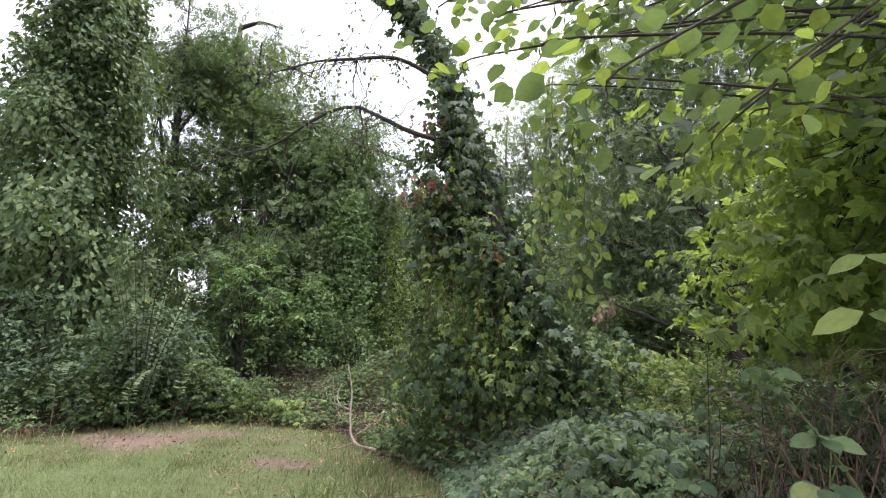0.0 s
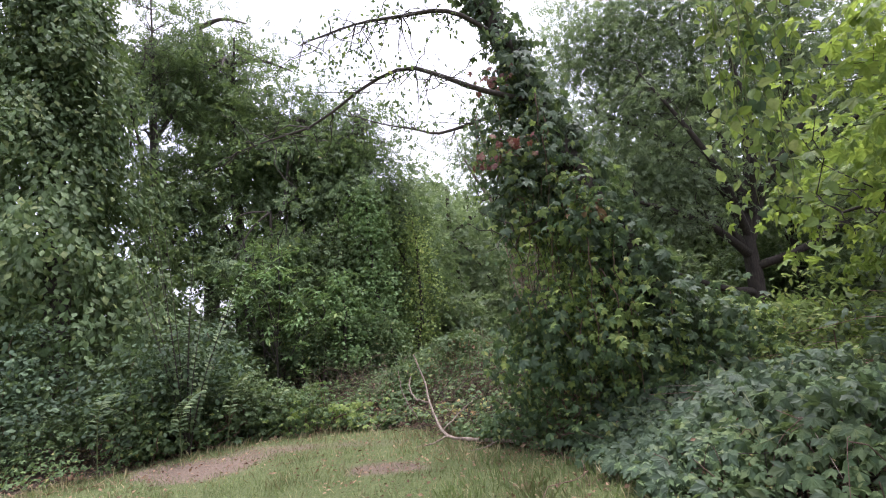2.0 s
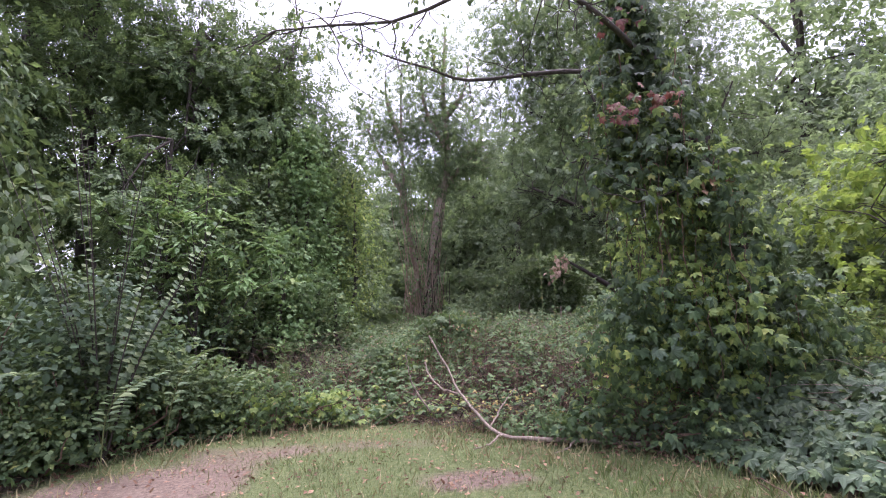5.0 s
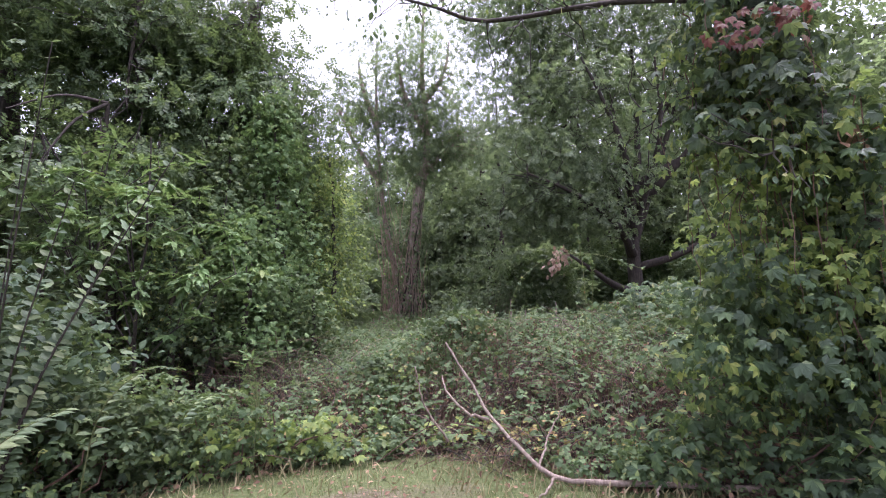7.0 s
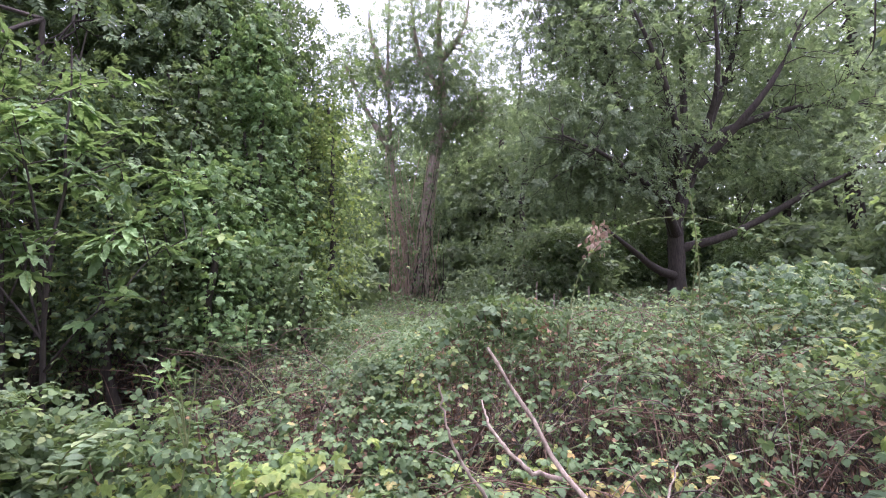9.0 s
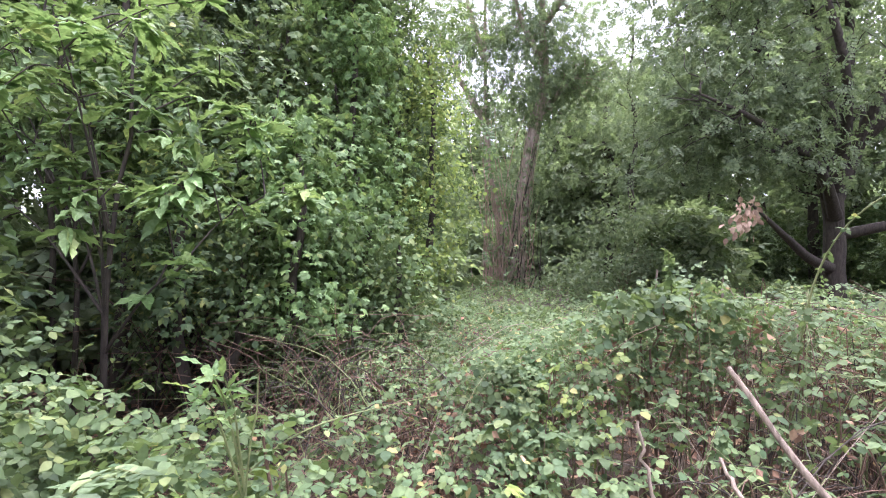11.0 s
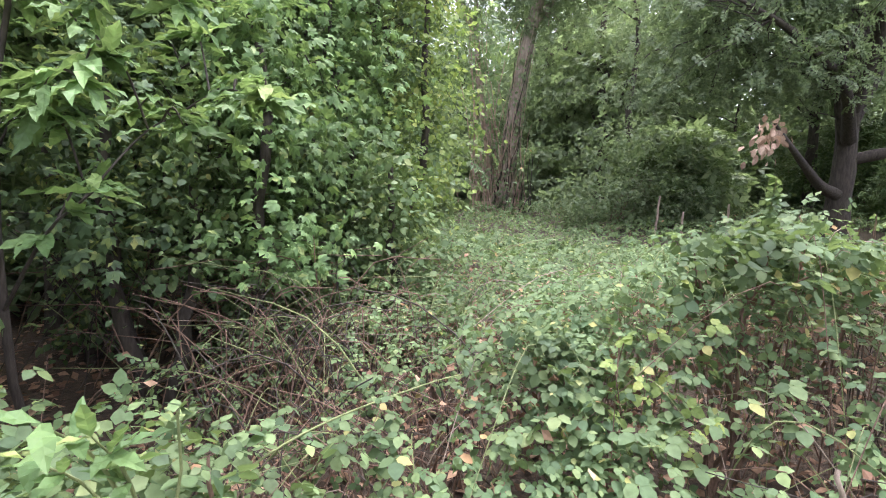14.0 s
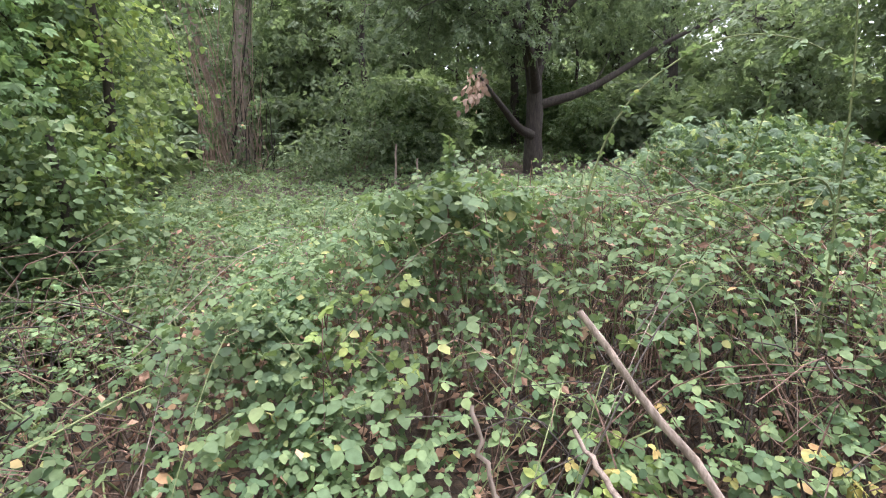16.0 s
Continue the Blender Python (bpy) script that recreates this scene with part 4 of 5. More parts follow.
# the spreading oak
tree("oak_tree", "large spreading oak with many dark limbs", (5.65, 16.6, 0.4),
     [(5.65, 16.6, 0.4), (5.7, 16.6, 1.6), (5.72, 16.6, 2.9), (6.0, 16.7, 4.2), (6.3, 16.9, 6.0), (6.4, 17, 9)], 0.21,
     [[(5.7, 16.6, 2.6), (5.3, 16.5, 4.4), (4.2, 16.4, 5.9), (3.2, 16.2, 6.8), (2.3, 16, 7.2)],
      [(5.75, 16.6, 2.7), (6.55, 16.6, 4.7), (7.45, 16.6, 6.9), (7.85, 16.6, 8.4), (8.2, 16.8, 10.5)],
      [(5.65, 16.6, 2.3), (5.2, 16.3, 3.35), (4.25, 16, 3.65), (3.2, 15.8, 3.9), (2.4, 15.6, 4.3)],
      [(5.85, 16.6, 3.6), (5.6, 16.8, 6.2), (5.4, 17, 8.3), (5.0, 17, 10.0)],
      [(5.65, 16.6, 1.3), (4.7, 15.8, 1.5), (3.6, 14.8, 1.95), (2.5, 13.7, 2.35)],
      [(6.1, 16.7, 4.6), (7.6, 16.2, 5.3), (9.0, 15.8, 5.6), (10.3, 15.4, 5.5)],
      [(5.7, 16.6, 2.0), (7.0, 16.0, 2.4), (8.6, 15.2, 3.4), (10, 14.6, 4.0)],
      [(4.2, 16.4, 5.9), (4.0, 16.8, 7.6), (3.4, 17, 9)],
      [(5.6, 16.4, 2.4), (4.6, 15.3, 3.2), (3.2, 14.6, 3.9), (1.9, 14.1, 4.3)], [(5.7, 16.5, 3.0), (5.0, 15.1, 4.6), (4.2, 14.4, 6.0), (3.4, 14.1, 7.4)],
      [(5.9, 16.5, 3.6), (6.0, 15.1, 5.6), (5.6, 14.4, 7.6)], [(6.0, 16.6, 3.8), (7.2, 15.1, 5.6), (8.0, 14.6, 7.4)]],
     [((3.6, 16.2, 5.0), (2.0, 1.6, 1.3)), ((4.4, 16.6, 8.0), (2.6, 2.0, 2.2)), ((7.8, 16.6, 8.6), (2.6, 2.2, 2.6)), ((9.6, 15.8, 5.6), (2.2, 1.6, 1.4)), ((6.2, 16.8, 11.4), (3.2, 2.0, 2.2)), ((2.9, 16.4, 8.6), (1.6, 1.2, 1.6)), ((2.2, 16.2, 9.6), (1.5, 1.2, 1.8)), ((3.8, 16.8, 11.0), (2.2, 1.6, 2.2)), ((3.1, 15.0, 5.6), (1.7, 1.2, 2.2)), ((2.6, 15.4, 3.8), (1.1, 0.8, 0.6)), ((3.7, 15.6, 3.3), (1.4, 0.9, 0.7)), ((1.9, 15.9, 3.0), (1.0, 0.8, 0.9)), ((7.9, 16.0, 4.0), (1.5, 1.1, 0.8))],
     3500, 8, 0.36, KSPRAY, 0.195, M_OAK, pad=0.55, limb_r=0.62, top=0.3, twig_share=0.25)


def dead_spray():
    ob = thing("dead_leaf_spray", (2.3, 13.45, 2.0), "spray of dry brown leaves hanging from an oak limb", "dead leaves")
    part("twig", mesh_from("twig", *tube(wobble((0.25, 0.25, 0.38), (-0.1, 0, -0.2), 6, 0.1), 0.012, 0.004, 4), M_TWIG), ob)
    P = np.concatenate([rng.standard_normal((34, 3)) * 0.11 + np.array([-0.07, 0, 0.0]), rng.standard_normal((30, 3)) * 0.1 + np.array([0.12, 0.1, 0.27])])
    part("dry_leaves", mesh_from("dry_leaves", *scatter(OVAL, P, rng.standard_normal((64, 3)) * 0.5 + np.array([0, 0, -1.0]), rng.standard_normal((64, 3)) + np.array([0, -1.0, 0]), np.full(64, 0.13)), M_TAN, False), ob)


dead_spray()


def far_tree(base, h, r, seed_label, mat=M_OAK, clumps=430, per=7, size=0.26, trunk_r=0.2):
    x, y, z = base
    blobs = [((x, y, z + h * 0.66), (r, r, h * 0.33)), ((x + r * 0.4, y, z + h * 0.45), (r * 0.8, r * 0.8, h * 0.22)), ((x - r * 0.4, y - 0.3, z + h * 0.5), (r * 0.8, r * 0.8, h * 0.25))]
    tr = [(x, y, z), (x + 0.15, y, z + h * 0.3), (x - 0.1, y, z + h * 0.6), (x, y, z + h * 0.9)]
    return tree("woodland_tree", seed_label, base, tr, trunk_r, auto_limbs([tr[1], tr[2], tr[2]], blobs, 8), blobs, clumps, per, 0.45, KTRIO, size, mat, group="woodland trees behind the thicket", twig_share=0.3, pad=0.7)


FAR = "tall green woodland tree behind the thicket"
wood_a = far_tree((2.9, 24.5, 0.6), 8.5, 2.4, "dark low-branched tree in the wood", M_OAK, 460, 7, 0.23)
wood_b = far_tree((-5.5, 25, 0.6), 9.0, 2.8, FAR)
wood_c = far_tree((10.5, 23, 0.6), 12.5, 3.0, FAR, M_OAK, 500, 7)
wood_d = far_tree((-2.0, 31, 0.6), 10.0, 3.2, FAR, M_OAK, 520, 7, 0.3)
for x, y, s, a, src in ((14.5, 20, 1.3, 130, wood_c), (3.0, 32, 1.0, 75, wood_d), (-6.5, 33, 1.1, 190, wood_d), (-10.5, 28, 1.1, 20, wood_b),
                        (7.5, 35, 1.3, 300, wood_d), (21, 22, 1.1, 77, wood_c), (23, 33, 1.2, 140, wood_c), (-14.5, 24, 1.2, 60, wood_b), (-18, 8, 1.2, 200, wood_b),
                        (0.8, 37, 1.1, 260, wood_d), (2.4, 28.5, 0.95, 60, wood_c), (6.5, 27, 1.0, 40, wood_c), (10.5, 10.0, 0.6, 100, wood_c), (8.6, 12.4, 0.55, 10, wood_a), (8.2, 9.6, 0.5, 250, wood_c), (-12, 37, 1.4, 130, wood_d), (-1.5, 26.5, 0.62, 170, wood_a), (0.6, 28.5, 0.6, 320, wood_a),
                        (8.4, 21.5, 0.72, 65, wood_c), (12.6, 21.0, 0.8, 210, wood_c), (17, 17.5, 0.8, 20, wood_c), (12, -14, 1.0, 90, wood_c), (-14, -20, 1.1, 45, wood_d), (0, -26, 1.2, 10, wood_b), ):
    copy_thing(src, pose(x, y, float(ground_z(x, y)) - 0.02, 0, 0, a) @ Matrix.Scale(s, 4))

# dark leaves carry the shade of the hollow under the bright tree
shrub((4.8, 4.9, 0), [((4.7, 5.0, 0.6), (0.8, 0.7, 0.65)), ((4.2, 5.7, 0.75), (0.7, 0.5, 0.6)), ((5.3, 4.2, 0.8), (0.7, 0.7, 0.8))], 330, 9, OVAL_LOW, 0.1, M_IVY, "shrub under the bright tree, shade put into its dark leaf colour", 0.14)
# sunlight put into the leaf colour of this shrub
shrub((3.5, 6.1, 0), [((3.5, 6.1, 0.6), (0.6, 0.5, 0.6)), ((3.9, 6.9, 0.9), (0.6, 0.6, 0.6))], 230, 9, OVAL_LOW, 0.09, M_CREEP_LIGHT, "creeper-covered shrub under the bright tree, sunlight put into its leaf colour", 0.14)
UNDER = "shaded undergrowth shrub in the wood"
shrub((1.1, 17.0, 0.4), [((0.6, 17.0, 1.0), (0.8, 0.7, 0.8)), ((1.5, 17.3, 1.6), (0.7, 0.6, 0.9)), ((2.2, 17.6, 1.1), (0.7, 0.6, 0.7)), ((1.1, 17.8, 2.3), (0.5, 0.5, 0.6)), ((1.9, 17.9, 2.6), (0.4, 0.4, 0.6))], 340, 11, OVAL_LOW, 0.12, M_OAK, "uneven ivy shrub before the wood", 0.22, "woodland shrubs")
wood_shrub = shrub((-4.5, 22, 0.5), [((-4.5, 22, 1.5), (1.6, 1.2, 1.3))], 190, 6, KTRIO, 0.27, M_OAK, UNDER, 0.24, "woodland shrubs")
for x, y, s, a in ((3.6, 19.5, 1.1, 40), (10.5, 18, 1.1, 200), (13, 15.5, 1.2, 280), (0.6, 23.5, 1.0, 95), (-2.2, 23.5, 1.1, 160), (14, 23, 1.5, 80), (-8, 19, 1.3, 220),
                   (-6.2, 16, 1.2, 310), (-9.5, 16.5, 1.3, 60), (18, 17, 1.4, 170), (2.6, 27, 1.5, 250), (-3, 28, 1.5, 35), (6, 31, 1.7, 300), (-3.6, 17.5, 0.9, 20), (8.4, 13.5, 0.9, 75), (11, 11.5, 1.1, 140), (-13, 14, 1.4, 10), (5.5, 26, 1.6, 20), (8, 29, 2.0, 100), (11.5, 27, 2.0, 200), (15, 28, 2.2, 310), (19, 25, 2.2, 60), (18.5, 20, 1.8, 150), (23, 28, 2.4, 220), 
                   (3.5, 34, 2.2, 130), (-1, 34, 2.2, 250), (-6, 31, 2.2, 340), (9, 34, 2.4, 80), (16, 34, 2.6, 10), (24, 21, 2.2, 190), (-10, 24, 1.8, 120), (-6.9, 10.9, 0.8, 15), (-8.6, 9.8, 0.9, 75), (-7.2, 13.6, 1.0, 200), (-10.8, 11.8, 1.1, 300), (-5.6, 14.5, 0.9, 40), (-4.6, 13.6, 0.7, 230), (-9.3, 20.5, 1.5, 100), (-12, 8, 1.8, 60), (-13.5, 11, 2.0, 140), (-11.2, 5.2, 1.5, 220), (-15, 6, 2.2, 310)):
    copy_thing(wood_shrub, pose(x, y, float(ground_z(x, y)), 0, 0, a) @ Matrix.Scale(s, 4))

# understory shade under the oak put into a darker leaf colour
dark_shrub = shrub((3.0, 18.6, 0.5), [((3.0, 18.6, 1.3), (1.3, 1.0, 1.2)), ((3.5, 18.8, 2.1), (0.9, 0.8, 0.9))], 230, 8, KSPRAY, 0.22, M_DARK, "shrub under the oak, shade put into its dark leaf colour", 0.22, "dark shrubs under the oak")
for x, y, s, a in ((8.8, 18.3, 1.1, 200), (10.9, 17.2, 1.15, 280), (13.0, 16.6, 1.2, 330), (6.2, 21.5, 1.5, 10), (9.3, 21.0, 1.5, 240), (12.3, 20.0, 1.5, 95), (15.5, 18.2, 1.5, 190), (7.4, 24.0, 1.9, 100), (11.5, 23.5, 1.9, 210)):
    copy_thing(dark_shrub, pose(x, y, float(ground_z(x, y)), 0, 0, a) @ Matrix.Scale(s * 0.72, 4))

# the bright tree beside the path
BRIGHT = [((5.4, 6.8, 2.6), (1.4, 1.4, 1.3)), ((5.0, 6.4, 1.9), (1.3, 1.2, 0.9)), ((5.8, 6.2, 3.6), (1.2, 1.2, 0.9)), ((5.0, 4.6, 3.2), (1.1, 1.2, 1.2)), ((4.9, 4.3, 1.9), (0.9, 0.9, 0.7)), ((4.65, 4.9, 2.2), (0.6, 0.6, 0.7)), ((4.75, 4.2, 3.2), (0.7, 0.8, 0.7)), ((5.7, 8.6, 3.0), (0.7, 0.7, 0.9))]
tree("maple_tree", "yellow-green backlit maple-like tree beside the lawn", (5.9, 6.6, 0), [(5.9, 6.6, 0), (5.8, 6.5, 1.6), (5.7, 6.6, 3.4), (5.7, 6.6, 5)], 0.13,
     auto_limbs([(5.85, 6.55, 1.3), (5.8, 6.5, 1.8), (5.7, 6.6, 3.2)], BRIGHT, 16), BRIGHT, 760, 10, 0.2, PALM, 0.12, M_BRIGHT, crown_label="yellow-green translucent leaves")


# the branch overhanging the start of the path, with large leaves
BIG_LEAF = mesh_from("big_leaf", ROUND[0] * 0.085, ROUND[1], M_HAZEL, True)
# same hazel leaf again, backlight put into its brighter colour
BACKLIT_LEAF = mesh_from("backlit_leaf", ROUND[0] * 0.075, ROUND[1], M_BRIGHT, True)


def overhang():
    base = (5.4, 2.6, 0)
    b = np.array(base)
    ob = thing("hazel_tree", base, "hazel-like tree whose leafy branches overhang the path", "tree")
    part("trunk", mesh_from("trunk", *tube(np.array([[0, 0, -0.1], [-0.05, 0, 1.2], [-0.2, 0.0, 2.4], [-0.3, 0.1, 3.6]]), 0.11, 0.05, 9, 0.05), M_BARK), ob)
    ends = [(3.2, 2.4, 2.75), (2.7, 2.5, 3.0), (3.6, 2.6, 2.6), (3.9, 2.4, 3.0), (3.0, 3.2, 3.35), (3.7, 3.3, 3.2), (4.1, 2.2, 2.2), (3.95, 1.9, 1.75), (3.75, 2.6, 2.35), (2.5, 3.0, 3.3), (4.3, 3.3, 2.8), (4.4, 3.4, 3.5), (2.3, 2.6, 3.15), (3.3, 2.2, 2.95), (2.9, 2.2, 3.1), (3.6, 2.1, 2.7), (2.95, 2.0, 2.55), (3.3, 2.1, 2.5), (2.6, 2.4, 2.85), (2.2, 3.1, 3.6), (3.1, 2.8, 2.9), (3.5, 3.0, 2.9), (3.1, 1.85, 2.22), (3.3, 2.1, 2.08), (2.9, 2.0, 2.4), (3.5, 2.0, 2.2), (3.0, 2.5, 2.5), (3.45, 2.6, 2.3), (2.65, 3.6, 3.1), (2.4, 2.7, 2.85), (3.65, 2.9, 2.45)]
    for e in ends:
        e = np.array(e) - b
        s = np.array([-0.2, 0, rng.uniform(1.4, 3.2)])
        l = smooth_line([s, s * 0.5 + e * 0.5 + np.array([0, 0, 0.18]), e, e + (e - s) * 0.06 + np.array([0, 0, -0.12])], 16)
        br = part("branch", mesh_from("branch", *tube(l, 0.009, 0.0025, 6, 0.04), M_BARK), ob)
        for _ in range(28):
            p = l[rng.integers(5, 16)] + rng.standard_normal(3) * np.array([0.12, 0.12, 0.08])
            y = unit(np.array([rng.standard_normal() - 0.3, rng.standard_normal(), -0.45]))
            z = np.array([0, 0, 1.0]) + rng.standard_normal(3) * 0.35
            z = unit(z - z.dot(y) * y)
            x = np.cross(y, z)
            lf = part("leaf", BIG_LEAF if rng.random() < 0.66 else BACKLIT_LEAF, br)
            k = rng.uniform(0.6, 1.2)
            lf.matrix_local = Matrix(((x[0], y[0], z[0], p[0]), (x[1], y[1], z[1], p[1]), (x[2], y[2], z[2], p[2]), (0, 0, 0, 1))) @ Matrix.Scale(k, 4)
    C, out = in_ellipsoids([((4.2, 3.2, 3.6), (1.6, 1.0, 0.7)), ((3.3, 3.3, 3.75), (1.2, 0.7, 0.5)), ((4.9, 3.0, 2.6), (0.8, 0.8, 1.0))], 270)
    P, D, N, S = leaf_clumps(ROUND, C - b, out, 0.16, 8, 0.10)
    part("crown", mesh_from("crown", *scatter(ROUND, P, D, N, S), M_HAZEL, False), ob)


overhang()


def hanging_creeper():
    """Strands of bright creeper hanging off the overhanging branches."""
    base = (2.6, 3.8, 3.1)
    b = np.array(base)
    ob = thing("hanging_creeper", base, "bright green creeper strands hanging from the overhanging branches", "creeper")
    for _ in range(13):
        top = np.array([rng.uniform(-0.14, 0.2), rng.uniform(-0.3, 0.25), rng.uniform(-0.05, 0.1)])
        w = wobble(top, top + np.array([rng.uniform(-0.1, 0.1), rng.uniform(-0.1, 0.1), -rng.uniform(0.6, 1.5)]), 14, 0.06)
        strand = part("strand", mesh_from("strand", *tube(w, 0.005, 0.002, 4), M_CANE), ob)
        n = 34
        P = w[rng.integers(1, 14, n)] + rng.standard_normal((n, 3)) * 0.045
        D = rng.standard_normal((n, 3)) * 0.6 + np.array([0, -0.2, -0.8])
        N = rng.standard_normal((n, 3)) * 0.5 + np.array([0, -0.6, 0.7])
        part("leaves", mesh_from("leaves", *scatter(OVAL, P, D, N, 0.085 * rng.uniform(0.6, 1.2, n)), (M_BRIGHT, M_CREEP_LIGHT, M_CREEP)[rng.integers(3)], False), strand)


hanging_creeper()


def broad_spray(base, tip, leaves, size, mat, label):
    """A cane rising from the ground with a hand of large leaves at its tip."""
    b = np.array(base, float)
    ob = thing("broad_leaf_spray", base, label, "shoot", "broad-leaved shoots beside the path")
    e = np.array(tip) - b
    part("cane", mesh_from("cane", *tube(smooth_line([(0, 0, -0.03), e * np.array([0.3, 0.3, 0.6]), e], 14), 0.006, 0.003, 5), M_TWIG), ob)
    for i in range(leaves):
        a = 2.4 * i + rng.uniform(-0.3, 0.3)
        d = np.array([[math.cos(a), math.sin(a) * 0.6 - 0.2, -0.35]])
        up = np.array([[0.1 * rng.standard_normal(), -0.55, 0.9]])
        part("leaf", mesh_from("leaf", *scatter(ROUND, e[None] + d * 0.02, d, up, np.array([size * rng.uniform(0.8, 1.15)])), mat), ob)


PALE = "cane with large pale grey-green leaves beside the path"
for gx0, gy0, tx, ty, tz, k, sz in ((3.8, 3.3, 3.55, 2.95, 1.3, 5, 0.11), (3.9, 2.8, 3.6, 2.54, 1.1, 5, 0.09), (3.85, 2.9, 3.58, 2.5, 0.95, 6, 0.095), (3.6, 2.9, 3.35, 2.6, 0.82, 5, 0.085), (3.95, 2.5, 3.66, 2.3, 0.88, 6, 0.095),
                                    (3.7, 3.1, 3.45, 2.75, 0.72, 6, 0.085), (3.3, 3.2, 3.1, 2.95, 0.7, 6, 0.08), (3.5, 3.4, 3.25, 3.1, 0.78, 6, 0.08), (3.4, 2.8, 3.2, 2.5, 0.6, 6, 0.085), (3.75, 2.6, 3.5, 2.3, 0.7, 6, 0.09)):
    broad_spray((gx0, gy0, 0), (tx, ty, tz), k, sz, M_BRAM, PALE)
LARGE = "shoot with very large bright green leaves beside the path"
broad_spray((4.1, 2.3, 0), (3.62, 2.1, 1.5), 4, 0.12, M_BRIGHT, LARGE)
broad_spray((4.2, 2.4, 0), (3.66, 2.15, 1.66), 4, 0.11, M_BRIGHT, LARGE)

# ---- the bramble thicket ----
CELLS = [(-3.4, -1.6, 6.4, 8.2), (-1.6, 0.2, 6.2, 8.2), (0.2, 2.0, 5.2, 8.2), (2.0, 4.2, 4.0, 8.2), (-3.4, -1.6, 8.2, 10.4), (-1.6, 0.2, 8.2, 10.4), (0.2, 2.0, 8.2, 10.4), (2.0, 4.4, 8.2, 10.6),
         (1.4, 4.2, 2.0, 4.2), (-3.0, 0.4, 10.4, 13.5), (0.4, 4.4, 10.4, 13.5), (4.2, 8.0, 5.0, 10.0), (4.4, 9.0, 10.0, 14.0), (-3.0, 4.0, 13.5, 17.0), (-5.6, -3.4, 4.6, 7.2), (-7.8, -5.6, 2.4, 6.0), (4.6, 9.0, -2.0, 5.0), (-5.0, 8.0, 17.0, 22.5)]


# bare patches where brown stems show
DRY = [(0.0, 7.9), (0.62, 7.85), (-0.45, 7.55), (1.1, 7.4), (-0.95, 7.35), (-0.2, 8.5), (0.3, 7.2), (1.6, 6.9), (-2.0, 8.6), (2.4, 5.0), (3.4, 4.3), (-0.55, 6.95), (0.15, 6.7), (-1.2, 7.25), (0.85, 6.5), (0.5, 8.4), (2.7, 4.0), (-2.6, 7.6), (-2.3, 8.0), (-2.8, 7.35)]


def bramble_bush(x0, x1, y0, y1, fine):
    c = ((x0 + x1) / 2, (y0 + y1) / 2)
    base = (c[0], c[1], float(ground_z(*c)))
    b = np.array(base)
    ob = thing("bramble_bush", base, "tangled bramble with pale green three-part leaves" if y1 < 10.6 else "far tangled bramble with pale green leaves", "bramble", "bramble thicket")
    area = (x1 - x0) * (y1 - y0)
    n = int(area * (2000 if y1 < 8.3 and fine else 2200 if fine else 700 if y0 < 13 else 260))
    x, y = rng.uniform(x0 - 0.15, x1 + 0.15, n), rng.uniform(y0 - 0.15, y1 + 0.15, n)
    d = lawn_distance(x, y)
    patch = ripple(3.1 * x + 4, 3.1 * y) + 0.6 * ripple(7 * x, 7 * y + 2)
    keep = (d > 0.0) & (rng.random(n) < np.clip(0.74 + 0.62 * patch, 0.05, 1))
    for px, py in DRY:
        keep &= rng.random(n) > 0.84 * gauss(x, y, px, py, 0.32, 0.25)
    keep &= rng.random(n) > 0.96 * gauss(x, y, -3.0, 8.1, 0.6, 0.9)
    x, y = x[keep], y[keep]
    n = len(x)
    top = thicket_z(x, y)
    g0 = ground_z(x, y)
    z = g0 + (top - g0) * np.clip(1 - np.abs(rng.standard_normal(n)) * 0.27, 0.06, 1.1) + 0.05 * ripple(9 * x, 9 * y + 3) + 0.04 * rng.standard_normal(n)
    P = np.stack([x, y, np.maximum(z, g0 + 0.02)], 1)
    D = np.stack([rng.standard_normal(n), rng.standard_normal(n) - 0.35, rng.standard_normal(n) * 0.3 - 0.25], 1)
    N = np.array([0, -0.25, 1.0]) + rng.standard_normal((n, 3)) * 0.45
    part("leaves", mesh_from("leaves", *scatter(TRIO if y1 < 8.3 and fine and x1 < 0.5 else TRIO_MID if y1 < 8.3 and fine else TRIO_LOW if fine else KTRIO, P - b, D, N, (0.038 if y1 < 8.3 and fine else 0.034 if fine else 0.055) * rng.uniform(0.45, 1.5, n)), M_BRAM, True), ob)
    if fine:
        k = rng.random(n) < 0.22
        Q = P[k] - b + rng.standard_normal((k.sum(), 3)) * 0.06 - np.array([0, 0, 0.14])
        Q[:, 2] = np.maximum(Q[:, 2], 0.02)
        part("dry_leaves", mesh_from("dry_leaves", *scatter(OVAL_LOW, Q, D[k], rng.standard_normal((k.sum(), 3)), 0.055 * rng.uniform(0.5, 1.2, k.sum())), M_DEAD, False), ob, "withered brown bramble leaves")
    for _ in range(int(area * (30 if fine else 3))):
        s = np.array([rng.uniform(x0, x1), rng.uniform(y0, y1)])
        e = s + rng.standard_normal(2) * 0.5
        if lawn_distance(s[0], s[1]) < 0.15 or lawn_distance(e[0], e[1]) < 0.05:
            continue
        hs, he = float(thicket_z(*s)), float(thicket_z(*e))
        gs = float(ground_z(*s))
        l = smooth_line([(s[0], s[1], gs), (*(s * 0.7 + e * 0.3), gs + (hs - gs) * rng.uniform(0.7, 1.02)), (e[0], e[1], he * rng.uniform(0.5, 1.0))], 12)
